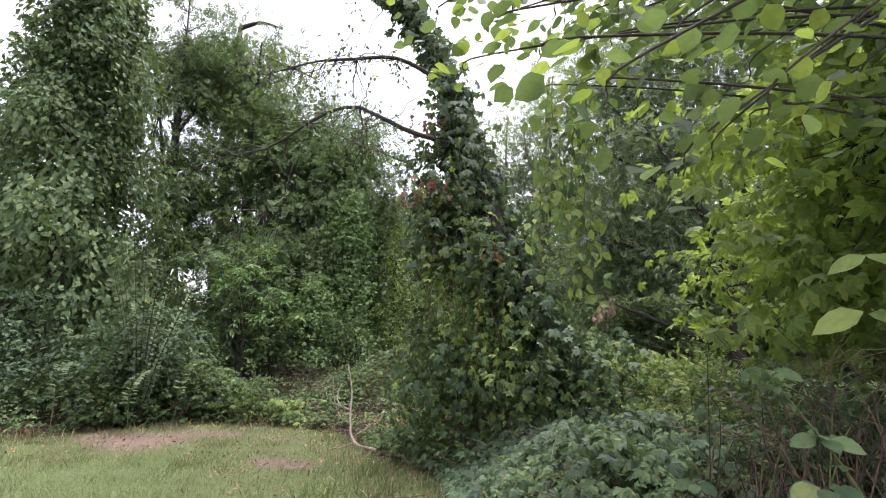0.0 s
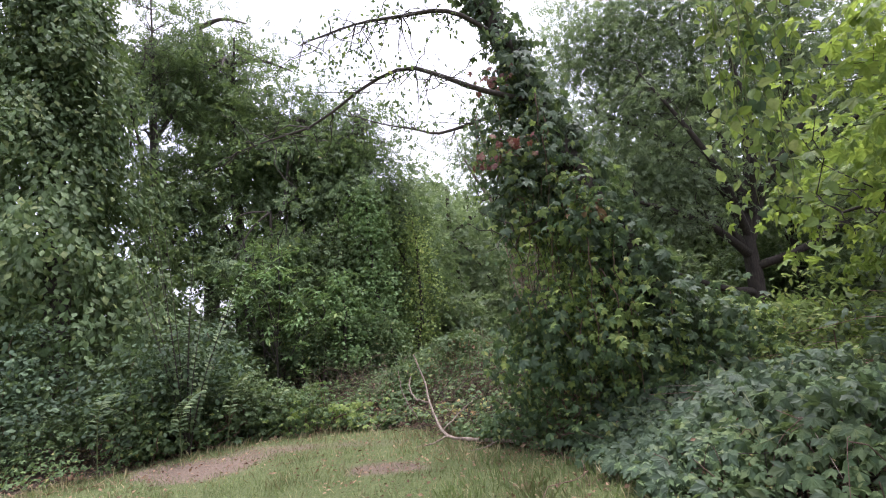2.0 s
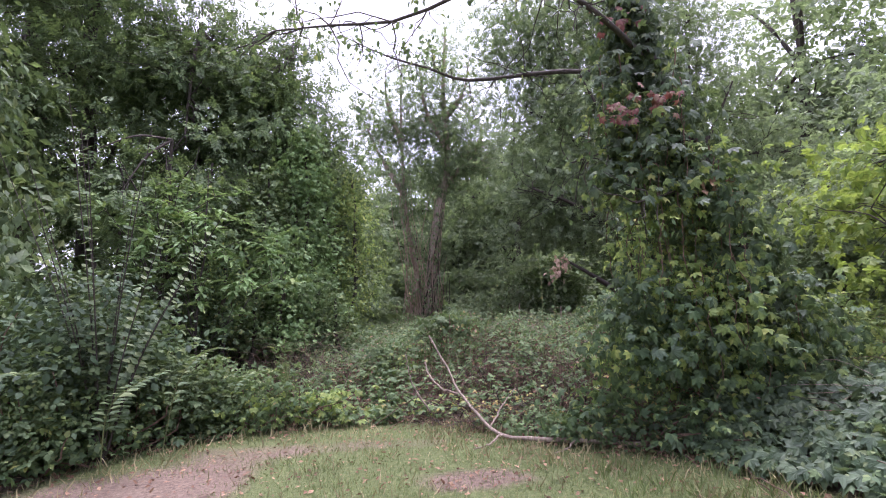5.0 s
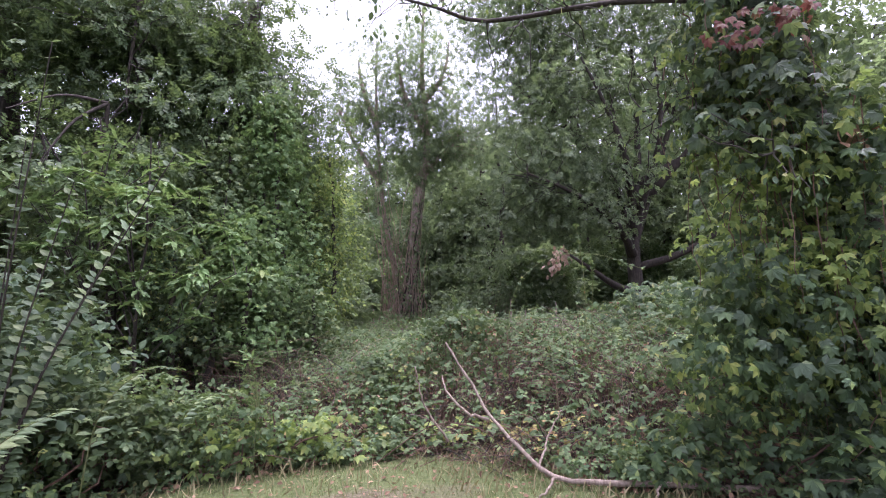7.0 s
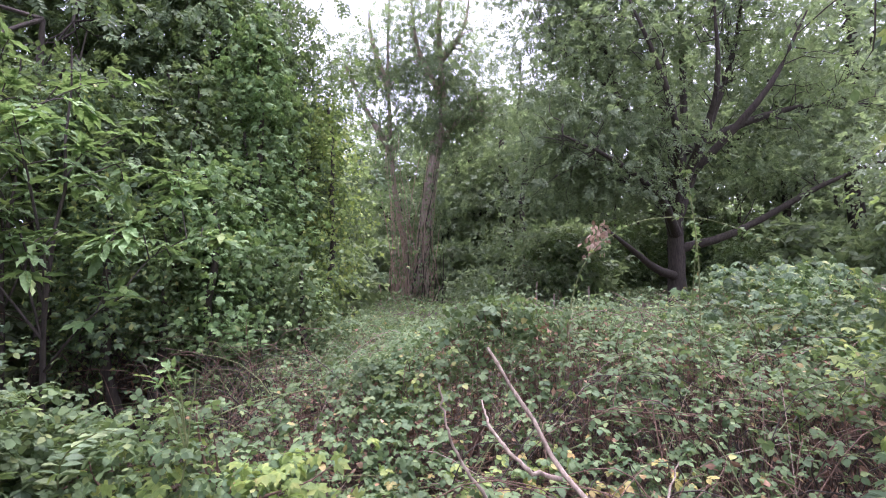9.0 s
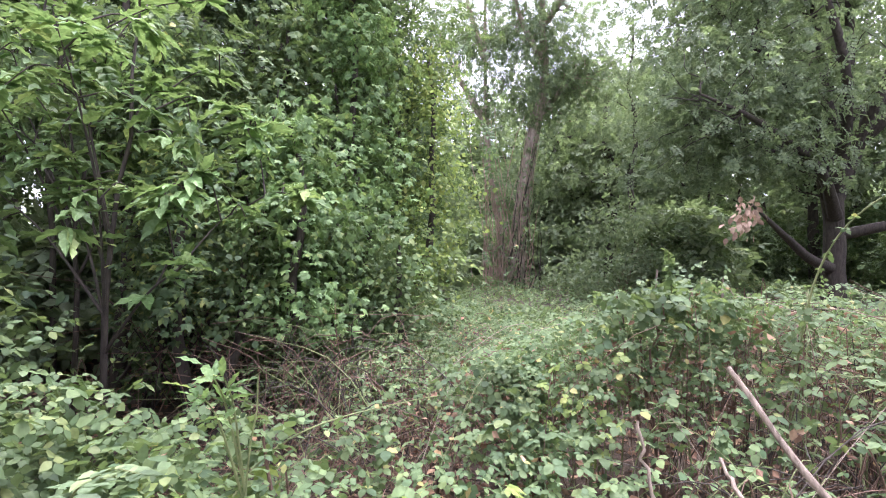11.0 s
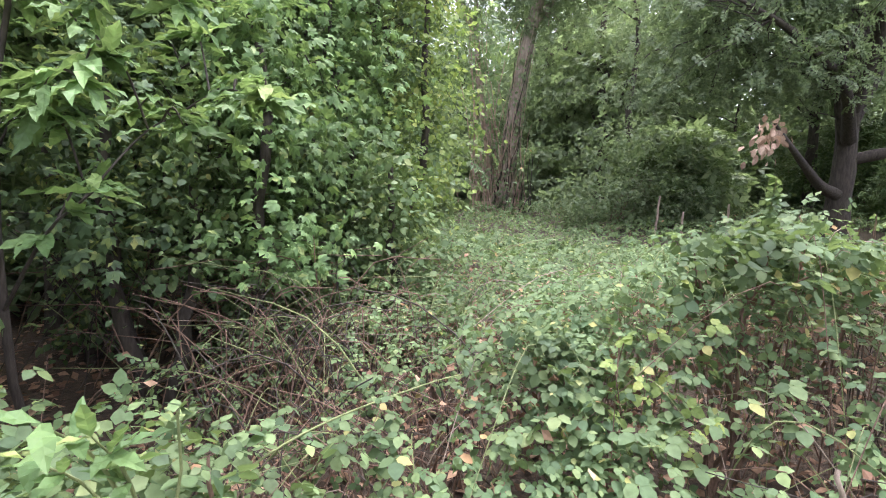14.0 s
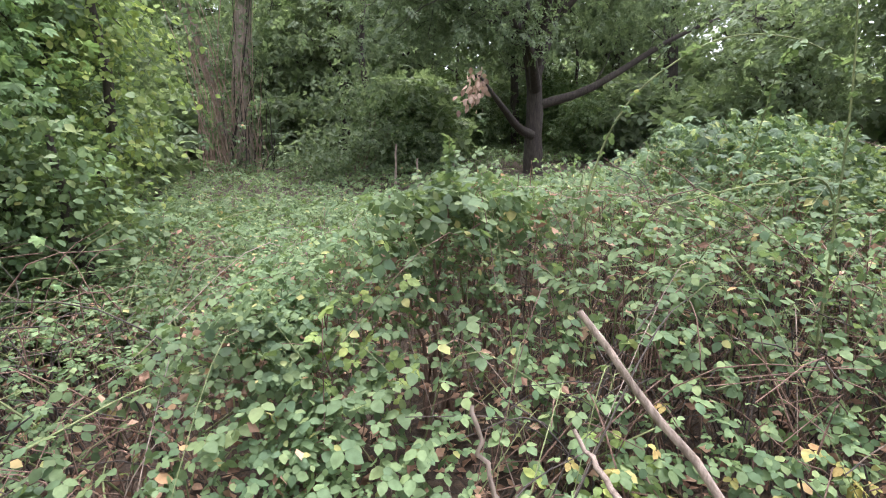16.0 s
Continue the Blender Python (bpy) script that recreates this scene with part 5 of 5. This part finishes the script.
        part("cane", mesh_from("cane", *tube(l - b, rng.uniform(0.002, 0.0042), 0.0015, 4), (M_TWIG, M_TWIG, M_TWIG, M_CANE, M_CANE, M_LOG)[rng.integers(6)]), ob)
    return ob


bushes = [bramble_bush(*c, fine=(i < 8)) for i, c in enumerate(CELLS)]

# single large leaves at the thicket's near edge
TRIO_LEAF = mesh_from("bramble_leaf", TRIO[0] * 0.062, TRIO[1], M_BRAM, True)
for ob, (x0, x1, y0, y1) in ((bushes[0], (-3.2, -1.6, 6.95, 7.8)), (bushes[1], (-1.6, -0.2, 7.0, 7.8))):
    for _ in range(150):
        x, y = rng.uniform(x0, x1), rng.uniform(y0, y1)
        p = np.array([x, y, float(thicket_z(x, y)) + rng.uniform(-0.04, 0.10)]) - np.array(ob.location)
        yy = unit(np.array([rng.standard_normal(), rng.standard_normal() - 0.5, -0.2]))
        zz = np.array([0, -0.15, 1.0]) + rng.standard_normal(3) * 0.22
        zz = unit(zz - zz.dot(yy) * yy)
        xx = np.cross(yy, zz)
        lf = part("leaf", TRIO_LEAF, ob)
        lf.matrix_local = Matrix(((xx[0], yy[0], zz[0], p[0]), (xx[1], yy[1], zz[1], p[1]), (xx[2], yy[2], zz[2], p[2]), (0, 0, 0, 1))) @ Matrix.Scale(rng.uniform(0.6, 1.2), 4)


# creeper over the mound beside the leaning tree
def creeper_mound(cx, cy, sx, sy, n, label, mat=M_CREEP, size=0.085):
    base = (cx, cy, float(ground_z(cx, cy)))
    ob = thing("creeper_mound", base, label, "creeper", "creeper mounds")
    x, y = cx + rng.standard_normal(n) * sx, cy + rng.standard_normal(n) * sy
    k = lawn_distance(x, y) > 0.02
    x, y = x[k], y[k]
    n = len(x)
    g0 = ground_z(x, y)
    z = g0 + (thicket_z(x, y) - g0) * np.clip(1.05 - np.abs(rng.standard_normal(n)) * 0.22, 0.1, 1.2) + 0.03
    P = np.stack([x, y, z], 1) - np.array(base)
    D = np.stack([rng.standard_normal(n) - 0.4, rng.standard_normal(n) - 0.7, rng.standard_normal(n) * 0.3 - 0.7], 1)
    N = np.array([-0.15, -0.5, 1.0]) + rng.standard_normal((n, 3)) * 0.5
    part("leaves", mesh_from("leaves", *scatter(PALM, P, D, N, size * rng.uniform(0.6, 1.3, n)), mat, False), ob)
    for _ in range(10):
        s = np.array([rng.standard_normal() * sx, rng.standard_normal() * sy, 0])
        e = s + np.array([rng.standard_normal() * 0.3, rng.standard_normal() * 0.3, float(thicket_z(cx + s[0], cy + s[1])) * 0.95])
        part("stem", mesh_from("stem", *tube(wobble(s, e, 7, 0.12), 0.006, 0.003, 4), M_TWIG), ob)


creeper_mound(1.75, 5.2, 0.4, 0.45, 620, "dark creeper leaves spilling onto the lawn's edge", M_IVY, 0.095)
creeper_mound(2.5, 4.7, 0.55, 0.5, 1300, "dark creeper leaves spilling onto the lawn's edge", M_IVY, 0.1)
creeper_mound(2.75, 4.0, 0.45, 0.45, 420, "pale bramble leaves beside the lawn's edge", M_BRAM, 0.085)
# yellow-green leaves carry the sunlight on this mound
creeper_mound(3.0, 6.9, 0.75, 0.6, 1400, "mound of creeper under the bright tree, sunlight put into its pale leaf colour", M_CREEP_LIGHT)
creeper_mound(2.4, 8.9, 0.62, 0.6, 1500, "rounded mound of creeper in the brambles", M_CREEP, 0.075)
creeper_mound(3.1, 3.3, 0.35, 0.35, 520, "pale small-leaved bramble beside the path", M_BRAM, 0.06)
creeper_mound(3.7, 2.8, 0.25, 0.3, 260, "pale small-leaved bramble beside the path", M_BRAM, 0.065)
creeper_mound(3.3, 2.9, 0.25, 0.4, 170, "creeper and bramble beside the path", M_BRAM)

# ---- fallen branch, whips, litter ----


def fallen_branch():
    ob = thing("fallen_branch", (-0.36, 6.22, 0.0), "bare weathered forked branch lying on the lawn's edge", "branch")
    b = np.array([-0.36, 6.22, 0.0])
    lines = [([(1.35, 5.62, 0.05), (0.7, 5.85, 0.04), (0.1, 6.05, 0.05), (-0.36, 6.22, 0.07), (-0.58, 6.45, 0.25), (-0.74, 6.71, 0.44), (-0.86, 6.9, 0.70), (-1.03, 7.05, 1.0)], 0.024, 0.008, "trunk_piece"),
             ([(-0.74, 6.7, 0.39), (-0.92, 6.68, 0.46), (-1.05, 6.85, 0.6), (-1.08, 7.0, 0.72)], 0.014, 0.005, "side_branch"),
             ([(-0.36, 6.22, 0.07), (-0.5, 6.05, 0.03), (-0.66, 5.95, 0.02)], 0.012, 0.004, "side_branch"),
             ([(-0.45, 6.32, 0.12), (-0.25, 6.6, 0.3), (-0.1, 6.75, 0.42)], 0.009, 0.003, "side_branch"),
             ([(0.3, 5.98, 0.05), (0.15, 5.8, 0.02), (0.0, 5.72, 0.02)], 0.009, 0.003, "side_branch"),
             ([(-1.05, 7.0, 0.15), (-1.25, 7.05, 0.5), (-1.3, 7.1, 0.8)], 0.010, 0.005, "side_branch")]
    for l, r0, r1, nm in lines:
        part(nm, mesh_from(nm, *tube(smooth_line(l, 24) - b + rng.standard_normal((24, 3)) * 0.0045, r0, r1, 8, 0.11), M_LOG), ob)


fallen_branch()


def whip(base, pts, r, label, leaves=34, mat=M_BRAM):
    ob = thing("bramble_whip", base, label, "bramble", "arching bramble whips")
    b = np.array(base, float)
    l = smooth_line(pts, 40) - b
    part("cane", mesh_from("cane", *tube(l, r, r * 0.4, 6), M_CANE), ob)
    k = rng.integers(6, 40, leaves)
    D = rng.standard_normal((leaves, 3)) + np.array([0, -0.3, 0])
    N = np.array([0, 0, 1.0]) + rng.standard_normal((leaves, 3)) * 0.3
    part("leaves", mesh_from("leaves", *scatter(TRIO, l[k], D, N, 0.038 * rng.uniform(0.6, 1.2, leaves)), mat, False), ob)


whip((0.32, 7.2, 0.1), [(0.32, 7.2, 0.1), (0.33, 7.2, 0.8), (0.36, 7.22, 1.5), (0.33, 7.25, 2.05)], 0.007, "upright green bramble whip above the thicket")
whip((-0.35, 8.0, 0.1), [(-0.35, 8.0, 0.1), (-0.2, 7.9, 1.3), (0.1, 7.7, 1.72), (0.6, 7.6, 1.78), (1.1, 7.5, 1.6)], 0.006, "arching bramble whip above the thicket")
whip((0.75, 8.3, 0.1), [(0.75, 8.3, 0.1), (0.66, 7.8, 1.2), (0.62, 7.65, 1.66), (0.5, 7.5, 1.75)], 0.005, "arching bramble whip above the thicket")
whip((-1.6, 12.0, 0.3), [(-1.6, 12, 0.3), (-1.5, 11.9, 1.3), (-1.2, 11.8, 1.9)], 0.006, "pale shoot before the far trunk", 14)
whip((-0.6, 8.4, 0.1), [(-0.6, 8.4, 0.1), (-0.72, 8.35, 1.1), (-0.8, 8.2, 1.42)], 0.006, "leafy cane above the brambles", 34, M_BRAM)
whip((-2.9, 6.9, 0.0), [(-2.9, 6.9, 0), (-2.7, 7.3, 0.55), (-2.2, 7.9, 0.62), (-1.7, 8.2, 0.6)], 0.005, "long trailing bramble cane", 14, M_BRAM)
whip((1.2, 7.6, 0.1), [(1.2, 7.6, 0.1), (0.9, 7.5, 1.05), (0.4, 7.5, 1.16), (-0.2, 7.6, 1.1)], 0.007, "arching bramble whip above the thicket", 8)

whip((3.95, 2.7, 0.0), [(3.95, 2.7, 0.0), (3.75, 2.6, 0.8), (3.5, 2.5, 1.22), (3.4, 2.45, 1.3)], 0.005, "leafy cane leaning out beside the path", 16, M_BRAM)
whip((4.2, 2.6, 0.0), [(4.2, 2.6, 0.0), (4.0, 2.5, 0.6), (3.8, 2.4, 0.95), (3.72, 2.35, 0.9)], 0.005, "leafy cane leaning out beside the path", 20, M_BRAM)


def twig_tangle(base, n, spread, height, label):
    ob = thing("twig_tangle", base, label, "twigs", "dry twig tangles")
    for i in range(n):
        s = rng.standard_normal(3) * np.array([spread, spread * 0.6, 0])
        s[2] = 0
        e = rng.standard_normal(3) * np.array([spread, spread * 0.6, 0]) + np.array([0, 0, rng.uniform(0.25, 1) * height])
        # dark bark on some twigs puts the hollow's shade into their colour
        part("twig", mesh_from("twig", *tube(smooth_line([s, s * 0.5 + e * 0.5 + np.array([0, 0, 0.28 * height]) + rng.standard_normal(3) * 0.06, e], 8), rng.uniform(0.002, 0.006), 0.002, 4), (M_TWIG, M_BARK, M_TWIG, M_BARK, M_TWIG, M_TWIG, M_CANE)[i % 7]), ob)


twig_tangle((-3.3, 9.0, 0.0), 60, 0.5, 0.95, "tangle of bare brown twigs in the dark hollow")
twig_tangle((-3.05, 8.5, 0.0), 60, 0.40, 0.9, "tangle of bare brown twigs in the dark hollow")
twig_tangle((-2.85, 7.95, 0.0), 26, 0.35, 0.5, "tangle of bare brown twigs in the dark hollow")
twig_tangle((-2.7, 9.0, 0.0), 50, 0.45, 1.1, "tangle of bare brown twigs in the dark hollow")
twig_tangle((-4.4, 9.2, 0.0), 30, 0.6, 1.4, "bare thin stems in the thicket's shade")
twig_tangle((-0.1, 7.5, 0.0), 40, 0.4, 0.8, "dry reddish bramble stems under the leaves")
twig_tangle((0.9, 7.0, 0.0), 40, 0.5, 0.8, "dry reddish bramble stems under the leaves")
twig_tangle((3.95, 3.6, 0.0), 110, 0.42, 1.5, "bare dark stems under the overhanging tree")
twig_tangle((-0.5, 6.75, 0.0), 24, 0.35, 0.45, "fine dry twigs beside the fallen branch")
for x, y in DRY:
    twig_tangle((x, y, float(ground_z(x, y))), 46, 0.34, float(thicket_z(x, y)) * 0.95, "dry reddish stems showing through the brambles")
for x, y in ((-5.2, 10.8), (-4.6, 11.0), (-4.2, 10.9), (-5.8, 11.2), (-6.5, 10.4), (-3.7, 11.2)):
    ob = thing("thin_trunk", (x, y, 0.05), "thin dark stem in the thicket's shade", "tree", "thin thicket stems")
    part("trunk", mesh_from("trunk", *tube(wobble((0, 0, -0.1), (rng.uniform(-0.3, 0.3), 0.1, 4.2), 9, 0.04), 0.035, 0.02, 7, 0.05), M_BARK), ob)

# leaf litter, grass and weeds
def litter(name, n, x0, x1, y0, y1, lo, hi, size, mat, label):
    x, y = rng.uniform(x0, x1, n), rng.uniform(y0, y1, n)
    d = lawn_distance(x, y)
    k = (d > lo) & (d < hi)
    x, y = x[k], y[k]
    n = len(x)
    P = np.stack([x, y, ground_z(x, y) + rng.uniform(0.005, 0.03, n)], 1)
    D = rng.standard_normal((n, 3)) * np.array([1, 1, 0.2])
    N = np.array([0, 0, 1.0]) + rng.standard_normal((n, 3)) * 0.35
    tagged(new(name, mesh_from(name, *scatter(OVAL_LOW, P, D, N, size * rng.uniform(0.5, 1.2, n)), mat, False)), label, "litter", kind="stuff")


litter("leaf_litter", 20000, -7, 6, 3, 13, 0.0, 9, 0.08, M_DEAD, "dry brown fallen leaves under the thicket")
litter("lawn_litter", 2600, -5.5, 2, 3.4, 7, -1.9, 0.0, 0.05, M_DEAD, "scattered dry leaf bits on the worn grass")


def grass(name, n, x0, x1, y0, y1, h, mat, label, edge=None):
    x, y = rng.uniform(x0, x1, n), rng.uniform(y0, y1, n)
    d = lawn_distance(x, y)
    bare = 0.82 * gauss(x, y, -3.05, 5.4, 0.66, 0.7) + 0.8 * gauss(x, y, -0.7, 5.25, 0.8, 0.32) + 0.7 * gauss(x, y, -3.9, 5.4, 0.8, 0.4) + 0.6 * gauss(x, y, -2.0, 6.3, 1.6, 0.35)
    tuft = ripple(2.1 * x, 2.1 * y) + 0.7 * ripple(6 * x, 6 * y)
    k = (d < 0.15) & (rng.random(n) > bare * 1.05 - 0.05) & (rng.random(n) < 0.75 + 0.3 * tuft)
    k &= rng.random(n) < np.clip((y - 1.6) / 1.6, 0, 1)
    if edge:
        k &= d > -edge
    x, y, tuft = x[k], y[k], tuft[k]
    n = len(x)
    P = np.stack([x, y, ground_z(x, y)], 1)
    D = rng.standard_normal((n, 3)) * 0.38 + np.array([0, 0, 1.0])
    N = rng.standard_normal((n, 3))
    bl = (np.array([(-0.05, 0, 0), (0.05, 0, 0), (0.035, 0.55, 0.05), (-0.035, 0.55, 0.05), (0, 1, 0.25)]), np.array([(0, 1, 2), (0, 2, 3), (3, 2, 4)]))
    tagged(new(name, mesh_from(name, *scatter(bl, P, D, N, h * rng.uniform(0.5, 1.3, n) * (1 + 0.25 * tuft)), mat, False)), label, "grass", kind="stuff")


grass("lawn_grass", 160000, -7, 4, 1.6, 7, 0.036, M_GRASS, "short green lawn grass thinning over worn earth")
grass("edge_grass", 9000, -5, 3, 3, 7.2, 0.11, M_STRAW, "longer dry grass along the thicket", 0.7)
grass("dry_tufts", 3500, -5, 2, 3.6, 6.8, 0.075, M_STRAW, "short dry grass tufts on the worn earth", 2.2)


def pale_stem(x, y, h):
    z = float(ground_z(x, y))
    ob = thing("broken_stem", (x, y, z), "pale broken dead stem standing before the wood", "stem", "pale broken stems")
    part("stem", mesh_from("stem", *tube(wobble((0, 0, -0.05), (0.04, 0, h), 6, 0.03), 0.03, 0.018, 7, 0.1), M_LOG), ob)


pale_stem(1.63, 15.6, 0.95)
pale_stem(2.75, 15.3, 0.85)
pale_stem(1.9, 15.2, 0.7)


def leafy_spray(pts, size, label):
    """A side shoot with two rows of leaves."""
    l = smooth_line(pts, 24)
    b = l[0].copy()
    ob = thing("leafy_spray", tuple(float(c) for c in b), label, "shoot", "leafy side shoots")
    part("shoot", mesh_from("shoot", *tube(l - b, 0.006, 0.002, 5), M_CANE), ob)
    k = np.repeat(np.arange(5, 24), 2)
    side = np.tile([1.0, -1.0], 19)
    d = unit(np.gradient(l, axis=0))[k]
    across = unit(np.cross(d, np.tile([0, 0.2, 1.0], (len(k), 1))))
    D = across * side[:, None] + d * 0.5 + rng.standard_normal((38, 3)) * 0.12
    N = np.tile([0, -0.25, 1.0], (38, 1)) + rng.standard_normal((38, 3)) * 0.15
    part("leaves", mesh_from("leaves", *scatter(OVAL, l[k] - b, D, N, np.linspace(size, size * 0.6, 38)), M_ELM, False), ob)


leafy_spray([(-3.95, 5.85, 0.0), (-3.8, 5.7, 0.55), (-3.5, 5.55, 0.78), (-3.2, 5.45, 0.9)], 0.12, "pale leafy shoot reaching over the lawn's edge")
leafy_spray([(-3.7, 6.4, 0.0), (-3.5, 6.3, 0.7), (-3.2, 6.25, 0.98), (-2.95, 6.2, 1.0)], 0.11, "pale leafy shoot reaching over the lawn's edge")
leafy_spray([(-4.6, 5.2, 0.0), (-4.45, 5.1, 0.7), (-4.2, 5.0, 0.95), (-3.9, 4.95, 0.98)], 0.12, "pale leafy shoot reaching over the lawn's edge")
leafy_spray([(-3.3, 7.1, 0.0), (-3.2, 6.9, 0.5), (-2.95, 6.75, 0.7), (-2.8, 6.7, 0.72)], 0.1, "pale leafy shoot reaching over the lawn's edge")


def yellowing(x0, x1, y0, y1, n, label, mat=M_YELLOW):
    base = ((x0 + x1) / 2, (y0 + y1) / 2, 0.0)
    ob = thing("yellowing_bramble", base, label, "bramble", "yellowing brambles")
    x, y = rng.uniform(x0, x1, n), rng.uniform(y0, y1, n)
    k = lawn_distance(x, y) > 0.03
    x, y = x[k], y[k]
    n = len(x)
    P = np.stack([x, y, thicket_z(x, y) * rng.uniform(0.6, 1.1, n) + 0.03], 1) - np.array(base)
    D = np.stack([rng.standard_normal(n), rng.standard_normal(n) - 0.6, rng.standard_normal(n) * 0.3 - 0.3], 1)
    N = np.array([0, -0.4, 1.0]) + rng.standard_normal((n, 3)) * 0.35
    part("leaves", mesh_from("leaves", *scatter(TRIO, P, D, N, 0.05 * rng.uniform(0.6, 1.3, n)), mat, False), ob)
    for i in range(0, n, 6):
        s = P[i].copy()
        s[2] = 0
        part("cane", mesh_from("cane", *tube(wobble(s + rng.standard_normal(3) * np.array([0.1, 0.1, 0]), P[i], 6, 0.08), 0.004, 0.002, 4), M_TWIG), ob)


yellowing(-0.7, 0.1, 6.6, 7.0, 22, "yellowing bramble leaves beside the fallen branch")
yellowing(0.2, 1.2, 5.9, 6.5, 26, "yellowing bramble leaves beside the fallen branch")
yellowing(-3.3, -1.7, 6.95, 7.25, 60, "yellow-green bramble leaves along the lawn's edge", M_CREEP_LIGHT)
yellowing(-1.7, -0.5, 7.05, 7.4, 70, "yellow-green bramble leaves along the lawn's edge", M_CREEP_LIGHT)
yellowing(-1.6, -0.3, 6.9, 7.4, 34, "yellowing bramble leaves along the lawn's edge")
yellowing(-1.55, -1.15, 7.75, 8.1, 30, "yellow-green bramble leaves amid brown stems", M_CREEP_LIGHT)

brown = thing("brown_leaf", (-2.83, 6.98, float(thicket_z(-2.83, 6.98)) + 0.04), "single orange-brown leaf lying on the brambles", "leaf")
part("blade", mesh_from("blade", *scatter(ROUND, np.zeros((1, 3)), np.array([[0.7, 0.4, 0.25]]), np.array([[-0.2, -0.7, 0.8]]), np.array([0.11])), M_DEAD), brown)
grass("lawn_weeds", 1300, 0.2, 1.7, 3.6, 5.4, 0.11, M_GRASS, "longer green grass tufts beside the thicket", 1.3)

for i in range(16):
    x, y = 3.0 + i * 0.95 + rng.uniform(-0.3, 0.3), rng.uniform(20, 29)
    z = float(ground_z(x, y))
    ob = thing("thin_trunk", (x, y, z), "slim dark woodland trunk seen against the light", "tree", "slim woodland trunks")
    top = (rng.uniform(-0.8, 0.8), 0.2, rng.uniform(6, 9))
    tl = wobble((0, 0, -0.1), top, 9, 0.05)
    part("trunk", mesh_from("trunk", *tube(tl, rng.uniform(0.07, 0.13), 0.03, 7, 0.05), M_BARK), ob)
    for k in (4, 5, 6):
        part("branch", mesh_from("branch", *tube(wobble(tl[k], tl[k] + np.array([rng.uniform(-1.4, 1.4), 0.1, rng.uniform(0.4, 1.2)]), 6, 0.1), 0.03, 0.008, 5), M_BARK), ob)


# leaves over the hollow, dry stems standing out of the brambles
ivy_column((-3.85, 9.0, 0.0), 1.55, 0.45, 70, M_BRAM, "pale ivy straggling over the dark hollow", BROAD_MID, 0.08, 0.85)
for x, y in ((0.0, 7.9), (0.62, 7.85), (1.1, 7.4), (0.3, 7.2), (0.95, 8.0), (1.35, 7.9), (-0.45, 7.55), (1.6, 6.9), (0.5, 8.4)):
    twig_tangle((x, y, float(ground_z(x, y))), 30, 0.32, float(thicket_z(x, y)) * 1.08, "dry reddish stems arching out of the brambles")
